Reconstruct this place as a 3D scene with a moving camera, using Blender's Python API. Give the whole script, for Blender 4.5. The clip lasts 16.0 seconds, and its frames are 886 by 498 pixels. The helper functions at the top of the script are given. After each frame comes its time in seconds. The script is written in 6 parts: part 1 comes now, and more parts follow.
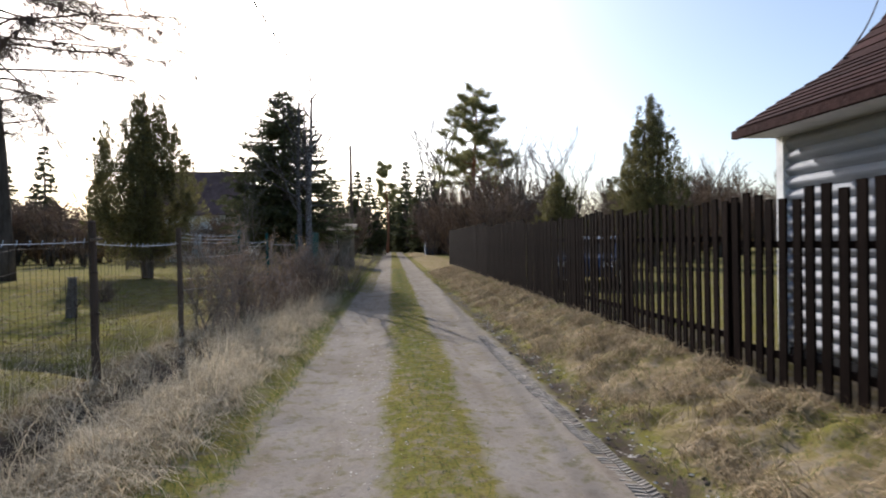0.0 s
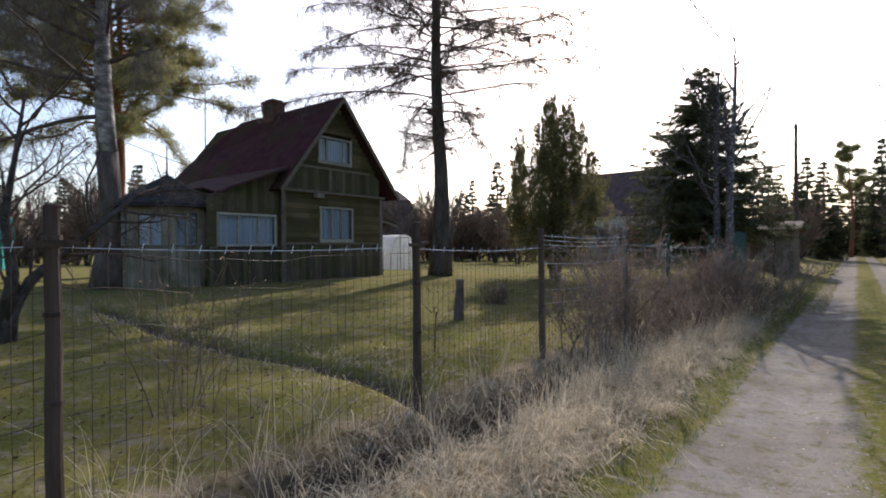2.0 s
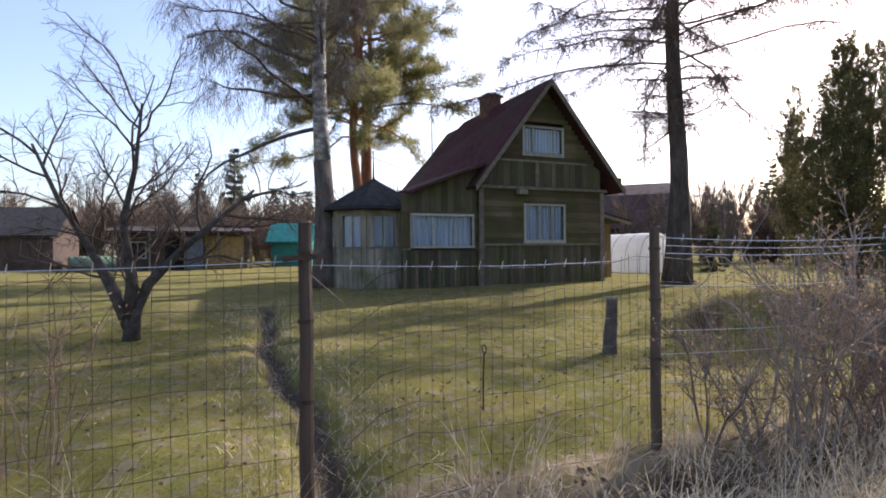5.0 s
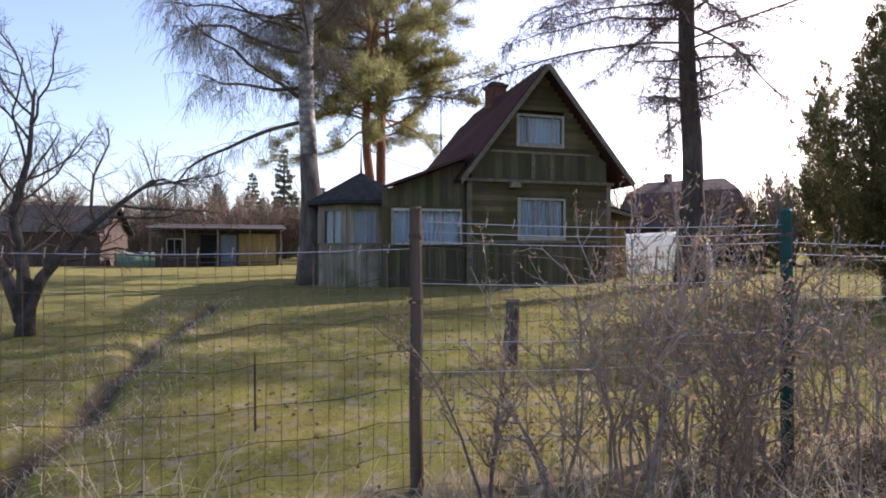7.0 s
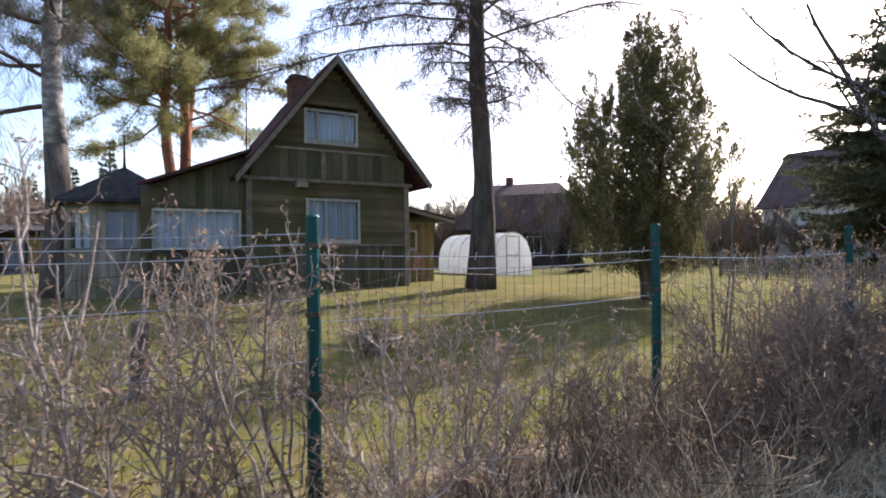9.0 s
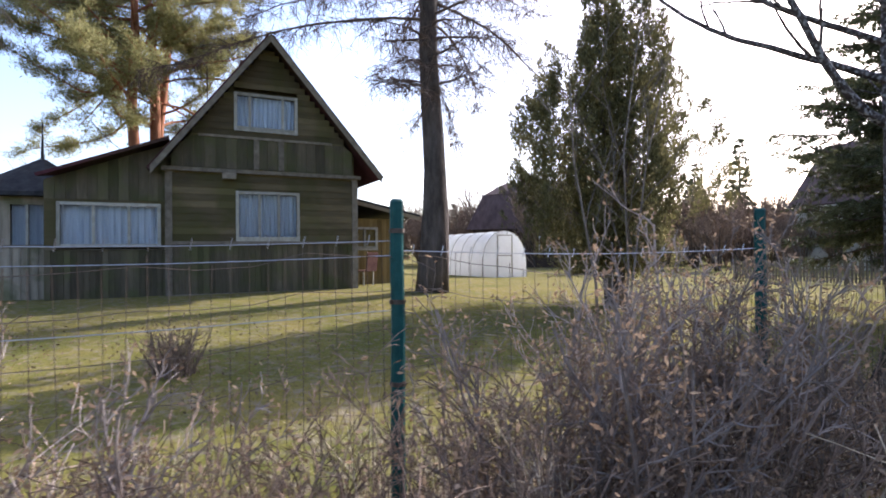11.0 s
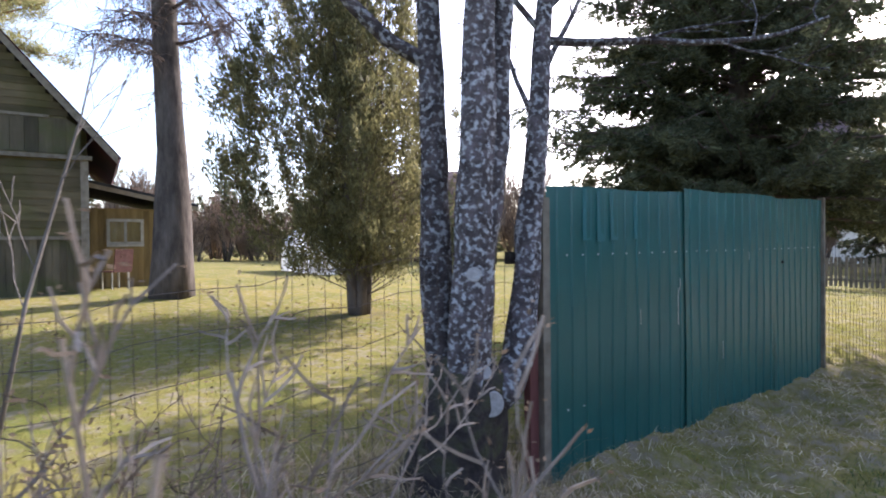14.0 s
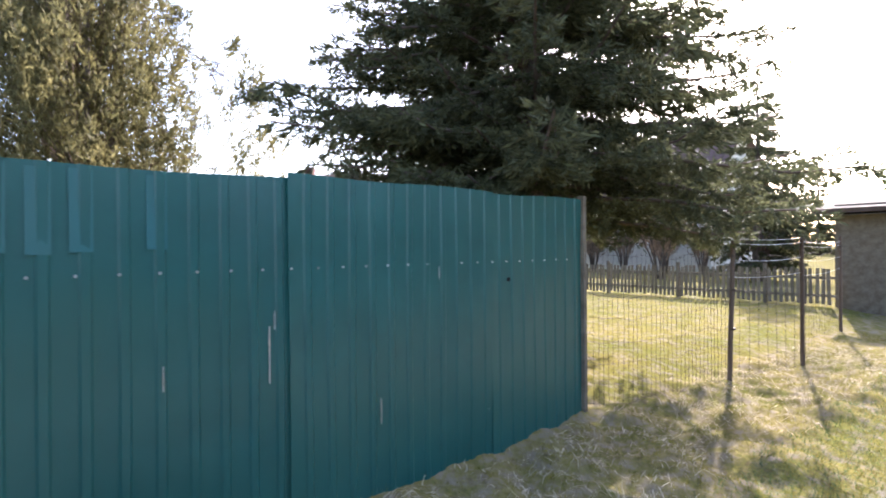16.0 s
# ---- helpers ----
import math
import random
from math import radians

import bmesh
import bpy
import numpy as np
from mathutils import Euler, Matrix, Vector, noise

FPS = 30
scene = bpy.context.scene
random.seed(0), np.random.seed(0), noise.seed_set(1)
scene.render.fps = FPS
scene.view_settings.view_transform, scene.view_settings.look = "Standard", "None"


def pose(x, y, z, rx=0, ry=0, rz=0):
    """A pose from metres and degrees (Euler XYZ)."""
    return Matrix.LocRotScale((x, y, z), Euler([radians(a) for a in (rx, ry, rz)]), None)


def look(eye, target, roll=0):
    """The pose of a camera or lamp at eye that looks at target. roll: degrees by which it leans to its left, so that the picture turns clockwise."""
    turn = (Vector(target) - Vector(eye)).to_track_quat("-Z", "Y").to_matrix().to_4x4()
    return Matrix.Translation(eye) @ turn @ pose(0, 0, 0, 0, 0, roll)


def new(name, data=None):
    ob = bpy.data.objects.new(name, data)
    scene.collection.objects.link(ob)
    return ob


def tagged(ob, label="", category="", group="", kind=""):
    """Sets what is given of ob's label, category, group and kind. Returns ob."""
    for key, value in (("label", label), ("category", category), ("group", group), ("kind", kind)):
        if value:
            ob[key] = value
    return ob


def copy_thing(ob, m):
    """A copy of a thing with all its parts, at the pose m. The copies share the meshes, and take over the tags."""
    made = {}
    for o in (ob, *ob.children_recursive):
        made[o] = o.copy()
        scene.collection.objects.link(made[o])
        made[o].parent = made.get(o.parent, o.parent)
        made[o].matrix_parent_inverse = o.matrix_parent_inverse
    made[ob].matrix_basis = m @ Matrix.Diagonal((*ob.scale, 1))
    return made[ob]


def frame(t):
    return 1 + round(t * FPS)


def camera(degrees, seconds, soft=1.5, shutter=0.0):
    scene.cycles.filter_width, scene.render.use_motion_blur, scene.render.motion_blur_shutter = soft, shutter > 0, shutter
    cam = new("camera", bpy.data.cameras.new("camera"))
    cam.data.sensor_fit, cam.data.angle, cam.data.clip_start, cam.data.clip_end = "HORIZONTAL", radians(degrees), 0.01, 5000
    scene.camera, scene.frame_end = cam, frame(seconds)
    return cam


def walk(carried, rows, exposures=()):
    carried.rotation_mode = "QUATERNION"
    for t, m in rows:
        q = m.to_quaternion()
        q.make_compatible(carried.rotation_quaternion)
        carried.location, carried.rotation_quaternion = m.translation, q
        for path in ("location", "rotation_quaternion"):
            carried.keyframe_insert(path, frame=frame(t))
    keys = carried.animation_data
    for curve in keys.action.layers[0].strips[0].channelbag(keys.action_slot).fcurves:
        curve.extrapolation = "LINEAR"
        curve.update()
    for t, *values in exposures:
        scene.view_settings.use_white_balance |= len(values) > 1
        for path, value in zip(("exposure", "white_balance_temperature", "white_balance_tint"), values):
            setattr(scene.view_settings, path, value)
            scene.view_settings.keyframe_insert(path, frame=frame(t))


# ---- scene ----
cam = camera(78.0, 16.0, 1.8, 0.15)
PATH = [
    (0, (0.18, 0.203, 1.603), (0.366, 2.195, 1.578), -1.2),
    (0.5, (0.242, 0.759, 1.71), (0.031, 2.748, 1.686), -0.4),
    (1, (0.261, 1.36, 1.726), (-0.249, 3.293, 1.706), -0.4),
    (1.5, (0.151, 2.044, 1.675), (-0.703, 3.853, 1.665), -0.3),
    (2, (0.162, 2.643, 1.661), (-1.046, 4.237, 1.661), -0.6),
    (2.5, (0.141, 3.248, 1.694), (-1.28, 4.655, 1.693), -0.5),
    (3, (0.125, 3.756, 1.701), (-1.35, 5.107, 1.699), -0.5),
    (3.5, (0.139, 4.273, 1.705), (-1.469, 5.462, 1.702), -0.3),
    (4, (0.11, 4.838, 1.727), (-1.574, 5.917, 1.721), -0.2),
    (4.5, (0.088, 5.409, 1.753), (-1.683, 6.338, 1.752), -0.4),
    (7, (0.02, 8.367, 1.655), (-1.896, 8.942, 1.659), -0.1),
    (7.5, (0.144, 8.941, 1.677), (-1.683, 9.756, 1.686), -0.7),
    (8, (0.168, 9.558, 1.705), (-1.595, 10.502, 1.71), -0.8),
    (8.5, (0.193, 10.185, 1.689), (-1.536, 11.191, 1.691), -0.9),
    (9, (0.143, 10.829, 1.725), (-1.593, 11.822, 1.729), -0.6),
    (11.5, (-0.236, 14.542, 1.635), (-2.042, 15.401, 1.644), -0.5),
    (12, (-0.162, 15.358, 1.636), (-1.95, 16.254, 1.653), 0.1),
    (12.5, (-0.175, 15.784, 1.688), (-1.929, 16.745, 1.684), -0.7),
    (13, (-0.188, 16.516, 1.699), (-1.923, 17.512, 1.694), -0.7),
    (13.5, (-0.138, 17.263, 1.737), (-1.865, 18.271, 1.708), -1.3),
    (14, (-0.131, 18.045, 1.685), (-1.815, 19.123, 1.666), -0.6),
    (14.5, (-0.245, 18.784, 1.666), (-1.901, 19.906, 1.658), -0.6),
    (15, (-0.278, 19.515, 1.689), (-1.909, 20.673, 1.676), -0.4),
    (15.5, (-0.249, 20.193, 1.737), (-1.855, 21.385, 1.729), -0.4),
    (16, (-0.078, 20.946, 1.702), (-1.611, 22.23, 1.701), -0.5),
]
walk(cam, [(t, look(eye, target, roll)) for t, eye, target, roll in PATH],
     [(0.0, 0.42, 6150, 13), (1.5, 0.34, 6100, 15), (2.5, 0.62, 6100, 16), (3.5, 0.92, 6150, 18), (7.0, 1.08, 6250, 23), (9.0, 1.2, 6100, 19),
      (12.0, 1.55, 5950, 22), (13.5, 1.85, 5900, 21), (14.5, 2.05, 6000, 20), (16.0, 2.4, 6150, 21)])

# ---- world, sun ----
SUN_AZ, SUN_EL = 20.5, 31.0            # degrees left of the road's direction, degrees above the horizon
sun_dir = Vector((-math.sin(radians(SUN_AZ)) * math.cos(radians(SUN_EL)),
                  math.cos(radians(SUN_AZ)) * math.cos(radians(SUN_EL)), math.sin(radians(SUN_EL))))
world = bpy.data.worlds.new("world")
scene.world = world
world.use_nodes = True
wn, wl = world.node_tree.nodes, world.node_tree.links
sky = wn.new("ShaderNodeTexSky")
sky.sky_type, sky.sun_disc = "NISHITA", False
sky.sun_elevation, sky.sun_rotation = radians(SUN_EL), radians(-SUN_AZ)
sky.air_density, sky.dust_density = 1.0, 2.3
wl.new(sky.outputs[0], wn["Background"].inputs[0])
wn["Background"].inputs[1].default_value = 0.15
sun = new("sun", bpy.data.lights.new("sun", "SUN"))
sun.data.energy, sun.data.angle, sun.data.color = 3.9, radians(0.6), (1.0, 0.945, 0.87)
sun.matrix_world = look(sun_dir * 60, (0, 0, 0))

# ---- small mesh tools ----
rng = np.random.default_rng(7)


class Geo:
    """Collects vertices and faces for one mesh."""

    def __init__(self):
        self.v, self.f = [], []

    def box(self, x0, y0, z0, x1, y1, z1, m=None):
        b = len(self.v)
        pts = [(x, y, z) for x in (x0, x1) for y in (y0, y1) for z in (z0, z1)]
        self.v += [tuple(m @ Vector(p)) for p in pts] if m else pts
        self.f += [tuple(b + k for k in q) for q in ((0, 1, 3, 2), (4, 6, 7, 5), (0, 4, 5, 1), (2, 3, 7, 6), (0, 2, 6, 4), (1, 5, 7, 3))]
        return self

    def poly(self, pts):
        b = len(self.v)
        self.v += [tuple(p) for p in pts]
        self.f.append(tuple(range(b, b + len(pts))))
        return self

    def prism(self, pts, d):
        """A flat polygon pushed out by the vector d."""
        b, n, d = len(self.v), len(pts), Vector(d)
        self.v += [tuple(p) for p in pts] + [tuple(Vector(p) + d) for p in pts]
        self.f += [tuple(range(b + n - 1, b - 1, -1)), tuple(range(b + n, b + 2 * n))]
        self.f += [(b + k, b + (k + 1) % n, b + n + (k + 1) % n, b + n + k) for k in range(n)]
        return self

    def tube(self, pts, radii, n=6, cap=True):
        b = len(self.v)
        pts = [Vector(p) for p in pts]
        for k, p in enumerate(pts):
            d = (pts[min(k + 1, len(pts) - 1)] - pts[max(k - 1, 0)]).normalized()
            s = d.cross(Vector((0.31, 0.17, 0.93)) if abs(d.z) < 0.9 else Vector((1, 0.1, 0))).normalized()
            u = s.cross(d)
            for j in range(n):
                a = 2 * math.pi * j / n
                self.v.append(tuple(p + (s * math.cos(a) + u * math.sin(a)) * radii[k]))
        for k in range(len(pts) - 1):
            for j in range(n):
                i0, i1 = b + k * n + j, b + k * n + (j + 1) % n
                self.f.append((i0, i1, i1 + n, i0 + n))
        if cap and n > 2:
            self.f += [tuple(range(b + n - 1, b - 1, -1)), tuple(range(b + (len(pts) - 1) * n, b + len(pts) * n))]
        return self

    def mesh(self, name, material, smooth=False):
        me = bpy.data.meshes.new(name)
        me.from_pydata(self.v, [], self.f)
        me.materials.append(material)
        if smooth:
            me.polygons.foreach_set("use_smooth", [True] * len(me.polygons))
        me.update()
        return me


def part(name, geo, material, parent=None, label="", smooth=False):
    """Links a Geo, a bmesh or a mesh as one object under a thing or a part."""
    if isinstance(geo, Geo):
        me = geo.mesh(name, material, smooth)
    elif isinstance(geo, bpy.types.Mesh):
        me = geo
    else:
        me = bpy.data.meshes.new(name)
        geo.to_mesh(me)
        geo.free()
        me.materials.append(material)
    ob = new(name, me)
    ob.parent = parent
    return tagged(ob, label)


def thing(name, at, label, category, group="", kind="", rz=0.0):
    ob = new(name)
    ob.matrix_world = pose(*at, 0, 0, rz)
    ob.empty_display_size = 0.1
    return tagged(ob, label, category, group, kind)


def quads_mesh(name, v, material, per=4):
    """v: array (n, per, 3) of separate polygons."""
    n = len(v)
    me = bpy.data.meshes.new(name)
    me.vertices.add(n * per)
    me.vertices.foreach_set("co", np.ascontiguousarray(v, dtype=np.float32).ravel())
    me.loops.add(n * per)
    me.loops.foreach_set("vertex_index", np.arange(n * per, dtype=np.int32))
    me.polygons.add(n)
    me.polygons.foreach_set("loop_start", np.arange(0, n * per, per, dtype=np.int32))
    me.materials.append(material)
    me.update(calc_edges=True)
    return me


def unit(a):
    return a / np.maximum(np.linalg.norm(a, axis=-1, keepdims=True), 1e-6)


def sprays(centers, axes, length, width):
    """Thin leaf quads (kites) at centers along axes, as (n, 4, 3)."""
    n = len(centers)
    axes = unit(axes)
    side = unit(np.cross(axes, rng.normal(size=(n, 3))))
    L = (length if np.ndim(length) else np.full(n, length))[:, None]
    W = (width if np.ndim(width) else np.full(n, width))[:, None]
    mid = centers + axes * L * 0.45
    return np.stack([centers, mid + side * W / 2, centers + axes * L, mid - side * W / 2], axis=1)


def blades(base, height, lean, width, steps=3, az=None):
    """Bent grass blades: strips of quads, as (n * steps, 4, 3)."""
    n = len(base)
    az = rng.uniform(0, 2 * np.pi, n) if az is None else az
    out = np.stack([np.cos(az), np.sin(az), np.zeros(n)], 1)
    az2 = az + np.pi / 2 + rng.normal(0, 0.6, n)
    side = np.stack([np.cos(az2), np.sin(az2), np.zeros(n)], 1)
    rows = []
    for k in range(steps + 1):
        u = k / steps
        ang = lean * (0.25 + u)
        p = base + out * (height * u * np.sin(ang))[:, None] + np.array([0, 0, 1.0]) * (height * u * np.cos(ang))[:, None]
        w = side * (width * (1 - 0.85 * u) / 2)[:, None] if np.ndim(width) else side * (width * (1 - 0.85 * u) / 2)
        rows.append((p - w, p + w))
    q = [np.stack([rows[k][0], rows[k][1], rows[k + 1][1], rows[k + 1][0]], 1) for k in range(steps)]
    return np.concatenate(q)


# ---- materials ----
def material(name, colors, scale=6.0, rough=0.8, bump=0.3, bump_scale=None, metal=0.0, stretch=(1, 1, 1), island=False, vary=0.25,
             coords="Object", stain=None, stain_scale=0.8, stain_edge=(0.45, 0.62), translucent=0.0, spec=0.12):
    """Noise-mixed colours at two scales with a bump; vary: brightness by object or by island."""
    m = bpy.data.materials.new(name)
    m.use_nodes = True
    nt = m.node_tree
    N, L = nt.nodes, nt.links
    bsdf = N["Principled BSDF"]
    bsdf.inputs["Roughness"].default_value, bsdf.inputs["Metallic"].default_value = rough, metal
    bsdf.inputs["Specular IOR Level"].default_value = spec
    tc, mp = N.new("ShaderNodeTexCoord"), N.new("ShaderNodeMapping")
    mp.inputs["Scale"].default_value = stretch
    L.new(tc.outputs[coords], mp.inputs[0])
    no = N.new("ShaderNodeTexNoise")
    no.inputs["Scale"].default_value, no.inputs["Detail"].default_value, no.inputs["Roughness"].default_value = scale, 8, 0.65
    L.new(mp.outputs[0], no.inputs["Vector"])
    ramp = N.new("ShaderNodeValToRGB")
    el = ramp.color_ramp.elements
    el[0].position, el[1].position = 0.32, 0.68
    el[0].color, el[1].color = (*colors[0], 1), (*colors[-1], 1)
    for k, c in enumerate(colors[1:-1]):
        e = el.new(0.32 + 0.36 * (k + 1) / (len(colors) - 1))
        e.color = (*c, 1)
    L.new(no.outputs[0], ramp.inputs[0])
    out = ramp.outputs[0]
    if stain:
        n2 = N.new("ShaderNodeTexNoise")
        n2.inputs["Scale"].default_value, n2.inputs["Detail"].default_value = stain_scale, 5
        L.new(tc.outputs[coords], n2.inputs["Vector"])
        r2 = N.new("ShaderNodeValToRGB")
        r2.color_ramp.elements[0].position, r2.color_ramp.elements[1].position = stain_edge
        L.new(n2.outputs[0], r2.inputs[0])
        mx = N.new("ShaderNodeMix")
        mx.data_type = "RGBA"
        L.new(r2.outputs[0], mx.inputs[0])
        L.new(out, mx.inputs[6])
        mx.inputs[7].default_value = (*stain, 1)
        out = mx.outputs[2]
    if vary:
        src = N.new("ShaderNodeNewGeometry").outputs["Random Per Island"] if island else N.new("ShaderNodeObjectInfo").outputs["Random"]
        mr = N.new("ShaderNodeMapRange")
        mr.inputs[3].default_value, mr.inputs[4].default_value = 1 - vary, 1 + vary
        L.new(src, mr.inputs[0])
        hs = N.new("ShaderNodeHueSaturation")
        L.new(mr.outputs[0], hs.inputs["Value"])
        L.new(out, hs.inputs["Color"])
        out = hs.outputs[0]
    L.new(out, bsdf.inputs["Base Color"])
    if bump:
        nb = N.new("ShaderNodeTexNoise")
        nb.inputs["Scale"].default_value, nb.inputs["Detail"].default_value = bump_scale or scale * 3, 6
        L.new(mp.outputs[0], nb.inputs["Vector"])
        bp = N.new("ShaderNodeBump")
        bp.inputs["Strength"].default_value, bp.inputs["Distance"].default_value = bump, 0.02
        L.new(nb.outputs[0], bp.inputs["Height"])
        L.new(bp.outputs[0], bsdf.inputs["Normal"])
    if translucent:
        tr, ms = N.new("ShaderNodeBsdfTranslucent"), N.new("ShaderNodeMixShader")
        ms.inputs[0].default_value = translucent
        L.new(out, tr.inputs[0])
        L.new(bsdf.outputs[0], ms.inputs[1])
        L.new(tr.outputs[0], ms.inputs[2])
        L.new(ms.outputs[0], N["Material Output"].inputs[0])
    return m


M_straw = material("dry_grass", [(0.42, 0.35, 0.235), (0.72, 0.62, 0.45)], 3, 0.8, 0, island=True, vary=0.45, translucent=0.3)
M_bank_straw = material("flattened_straw", [(0.22, 0.165, 0.095), (0.46, 0.36, 0.225)], 3, 0.85, 0, island=True, vary=0.45, translucent=0.15)
M_sand = material("printed_sand", [(0.22, 0.195, 0.165), (0.36, 0.33, 0.29)], 9, 0.9, 0.4, island=True)
M_green_grass = material("green_grass", [(0.048, 0.09, 0.025), (0.12, 0.17, 0.06)], 2, 0.7, 0, island=True, vary=0.35, translucent=0.3)
M_moss_grass = material("lawn_grass", [(0.125, 0.12, 0.022), (0.28, 0.235, 0.052)], 1.5, 0.9, 0, island=True, vary=0.35, translucent=0.3)
M_fence_brown = material("brown_fence_paint", [(0.006, 0.004, 0.0035), (0.014, 0.009, 0.007)], 9, 0.9, 0.3, stretch=(1, 1, 0.15), spec=0.03)
M_post_wood = material("weathered_post", [(0.065, 0.046, 0.034), (0.15, 0.115, 0.09)], 8, 0.85, 0.6, stretch=(1, 1, 0.1))
M_post_green = material("green_post_paint", [(0.010, 0.06, 0.055), (0.02, 0.10, 0.09)], 12, 0.45, 0.1)
M_wire = material("rusty_wire", [(0.05, 0.04, 0.03), (0.12, 0.09, 0.07)], 30, 0.6, 0, metal=0.5)
M_wire_new = material("galvanised_wire", [(0.45, 0.45, 0.45), (0.6, 0.6, 0.6)], 30, 0.35, 0, metal=0.9)
M_house = material("olive_board_paint", [(0.075, 0.06, 0.032), (0.15, 0.118, 0.062)], 4, 0.8, 0.4, stretch=(1, 0.15, 1), stain=(0.085, 0.076, 0.03), stain_scale=1.2, vary=0.3)
M_house_v = material("olive_vertical_board", [(0.06, 0.052, 0.034), (0.13, 0.108, 0.068)], 5, 0.8, 0.4, stretch=(1, 1, 0.15), stain=(0.08, 0.08, 0.035), stain_scale=1.5, vary=0.3)
# brown-yellow boards, lightened to carry the sunlight on the annex wall
M_annex = material("sunlit_ochre_boards", [(0.16, 0.11, 0.045), (0.27, 0.20, 0.085)], 5, 0.8, 0.4, stretch=(1, 1, 0.2))
M_house_trim = material("weathered_trim", [(0.12, 0.10, 0.07), (0.22, 0.19, 0.14)], 7, 0.8, 0.3)
M_win_frame = material("window_frame_paint", [(0.25, 0.24, 0.19), (0.42, 0.40, 0.33)], 8, 0.6, 0.2)
M_roof = material("red_brown_roof", [(0.038, 0.012, 0.017), (0.075, 0.026, 0.03)], 3, 0.75, 0.5, stain=(0.05, 0.03, 0.02))
M_tile = material("brown_roof_tile", [(0.025, 0.012, 0.011), (0.055, 0.026, 0.023)], 9, 0.9, 0.6, spec=0.1)
M_dark_roof = material("dark_roof_felt", [(0.02, 0.02, 0.022), (0.05, 0.05, 0.05)], 5, 0.85, 0.4)
M_brick = material("chimney_brick", [(0.085, 0.042, 0.036), (0.16, 0.085, 0.07)], 8, 0.9, 0.5)
M_sheet = material("green_sheet_paint", [(0.007, 0.070, 0.062), (0.012, 0.094, 0.084)], 2.5, 0.33, 0.05, stain=(0.016, 0.088, 0.074), stain_scale=0.9, vary=0.08, spec=0.45)
M_sheet_pale = material("pale_green_sheet_paint", [(0.010, 0.088, 0.092), (0.018, 0.112, 0.116)], 3, 0.3, 0.05, stain=(0.02, 0.10, 0.095), stain_scale=1.2, vary=0.1, spec=0.5)
M_steel = material("zinc_steel", [(0.4, 0.4, 0.4), (0.6, 0.6, 0.58)], 20, 0.4, 0.1, metal=0.8)
M_white = material("white_paint", [(0.62, 0.62, 0.6), (0.8, 0.8, 0.78)], 6, 0.6, 0.15)
M_log = material("grey_log_siding", [(0.30, 0.31, 0.33), (0.44, 0.45, 0.47)], 3, 0.6, 0.2, stretch=(1, 0.1, 1), vary=0.08)
M_bark_larch = material("larch_bark", [(0.045, 0.036, 0.030), (0.15, 0.125, 0.105)], 5, 0.95, 1.0, bump_scale=14, stretch=(1, 1, 0.3))
M_bark_pine = material("pine_bark", [(0.20, 0.085, 0.045), (0.34, 0.16, 0.09)], 4, 0.9, 0.8, stretch=(1, 1, 0.4))
M_bark_birch = material("birch_bark", [(0.05, 0.045, 0.04), (0.20, 0.185, 0.17), (0.50, 0.48, 0.45)], 2.6, 0.8, 0.5, stretch=(1, 1, 1.6))
M_bark_apple = material("apple_bark", [(0.05, 0.042, 0.035), (0.13, 0.115, 0.10)], 8, 0.9, 0.6)
M_bark_lichen = material("lichen_bark", [(0.030, 0.024, 0.022), (0.065, 0.054, 0.050), (0.12, 0.10, 0.098)], 9, 0.95, 1.0, stain=(0.29, 0.29, 0.28), stain_scale=29, stain_edge=(0.51, 0.63))
M_stub = material("sawn_wood", [(0.20, 0.185, 0.165), (0.38, 0.36, 0.33)], 14, 0.8, 0.5)
M_bark_foot = material("mossy_bark", [(0.022, 0.018, 0.016), (0.065, 0.053, 0.046)], 9, 0.95, 1.0, stain=(0.05, 0.05, 0.028), stain_scale=9)
M_twig = material("grey_twig", [(0.10, 0.085, 0.07), (0.20, 0.17, 0.14)], 6, 0.85, 0, island=True)
M_twig_dark = material("brown_twig", [(0.07, 0.052, 0.042), (0.15, 0.11, 0.085)], 6, 0.85, 0, island=True)
M_leaf = material("dry_leaf", [(0.20, 0.13, 0.08), (0.36, 0.26, 0.17)], 6, 0.8, 0, island=True, vary=0.4, translucent=0.35)
M_litter = material("fallen_leaf", [(0.14, 0.095, 0.055), (0.30, 0.21, 0.13)], 6, 0.85, 0, island=True, vary=0.4)
M_stone = material("track_stone", [(0.34, 0.31, 0.27), (0.55, 0.51, 0.45)], 9, 0.85, 0.4, island=True)
M_clod = material("mud_clod", [(0.05, 0.04, 0.03), (0.13, 0.10, 0.075)], 9, 0.8, 0.5, island=True)
M_shrub = material("shrub_twig", [(0.122, 0.086, 0.062), (0.285, 0.208, 0.152)], 6, 0.85, 0, island=True, vary=0.45)
M_knot = material("knotty_branch", [(0.16, 0.128, 0.108), (0.36, 0.305, 0.26)], 14, 0.85, 0.3, vary=0.3)
M_bud = material("pale_budded_twig", [(0.17, 0.13, 0.098), (0.34, 0.27, 0.205)], 12, 0.85, 0, island=True, vary=0.35)
M_veranda = material("bare_veranda_boards", [(0.15, 0.125, 0.09), (0.30, 0.26, 0.195)], 6, 0.85, 0.4, stretch=(1, 1, 0.12), stain=(0.13, 0.125, 0.07), stain_scale=1.6)
M_red_post = material("old_red_post_paint", [(0.11, 0.04, 0.035), (0.20, 0.085, 0.07)], 9, 0.8, 0.4, stretch=(1, 1, 0.15))
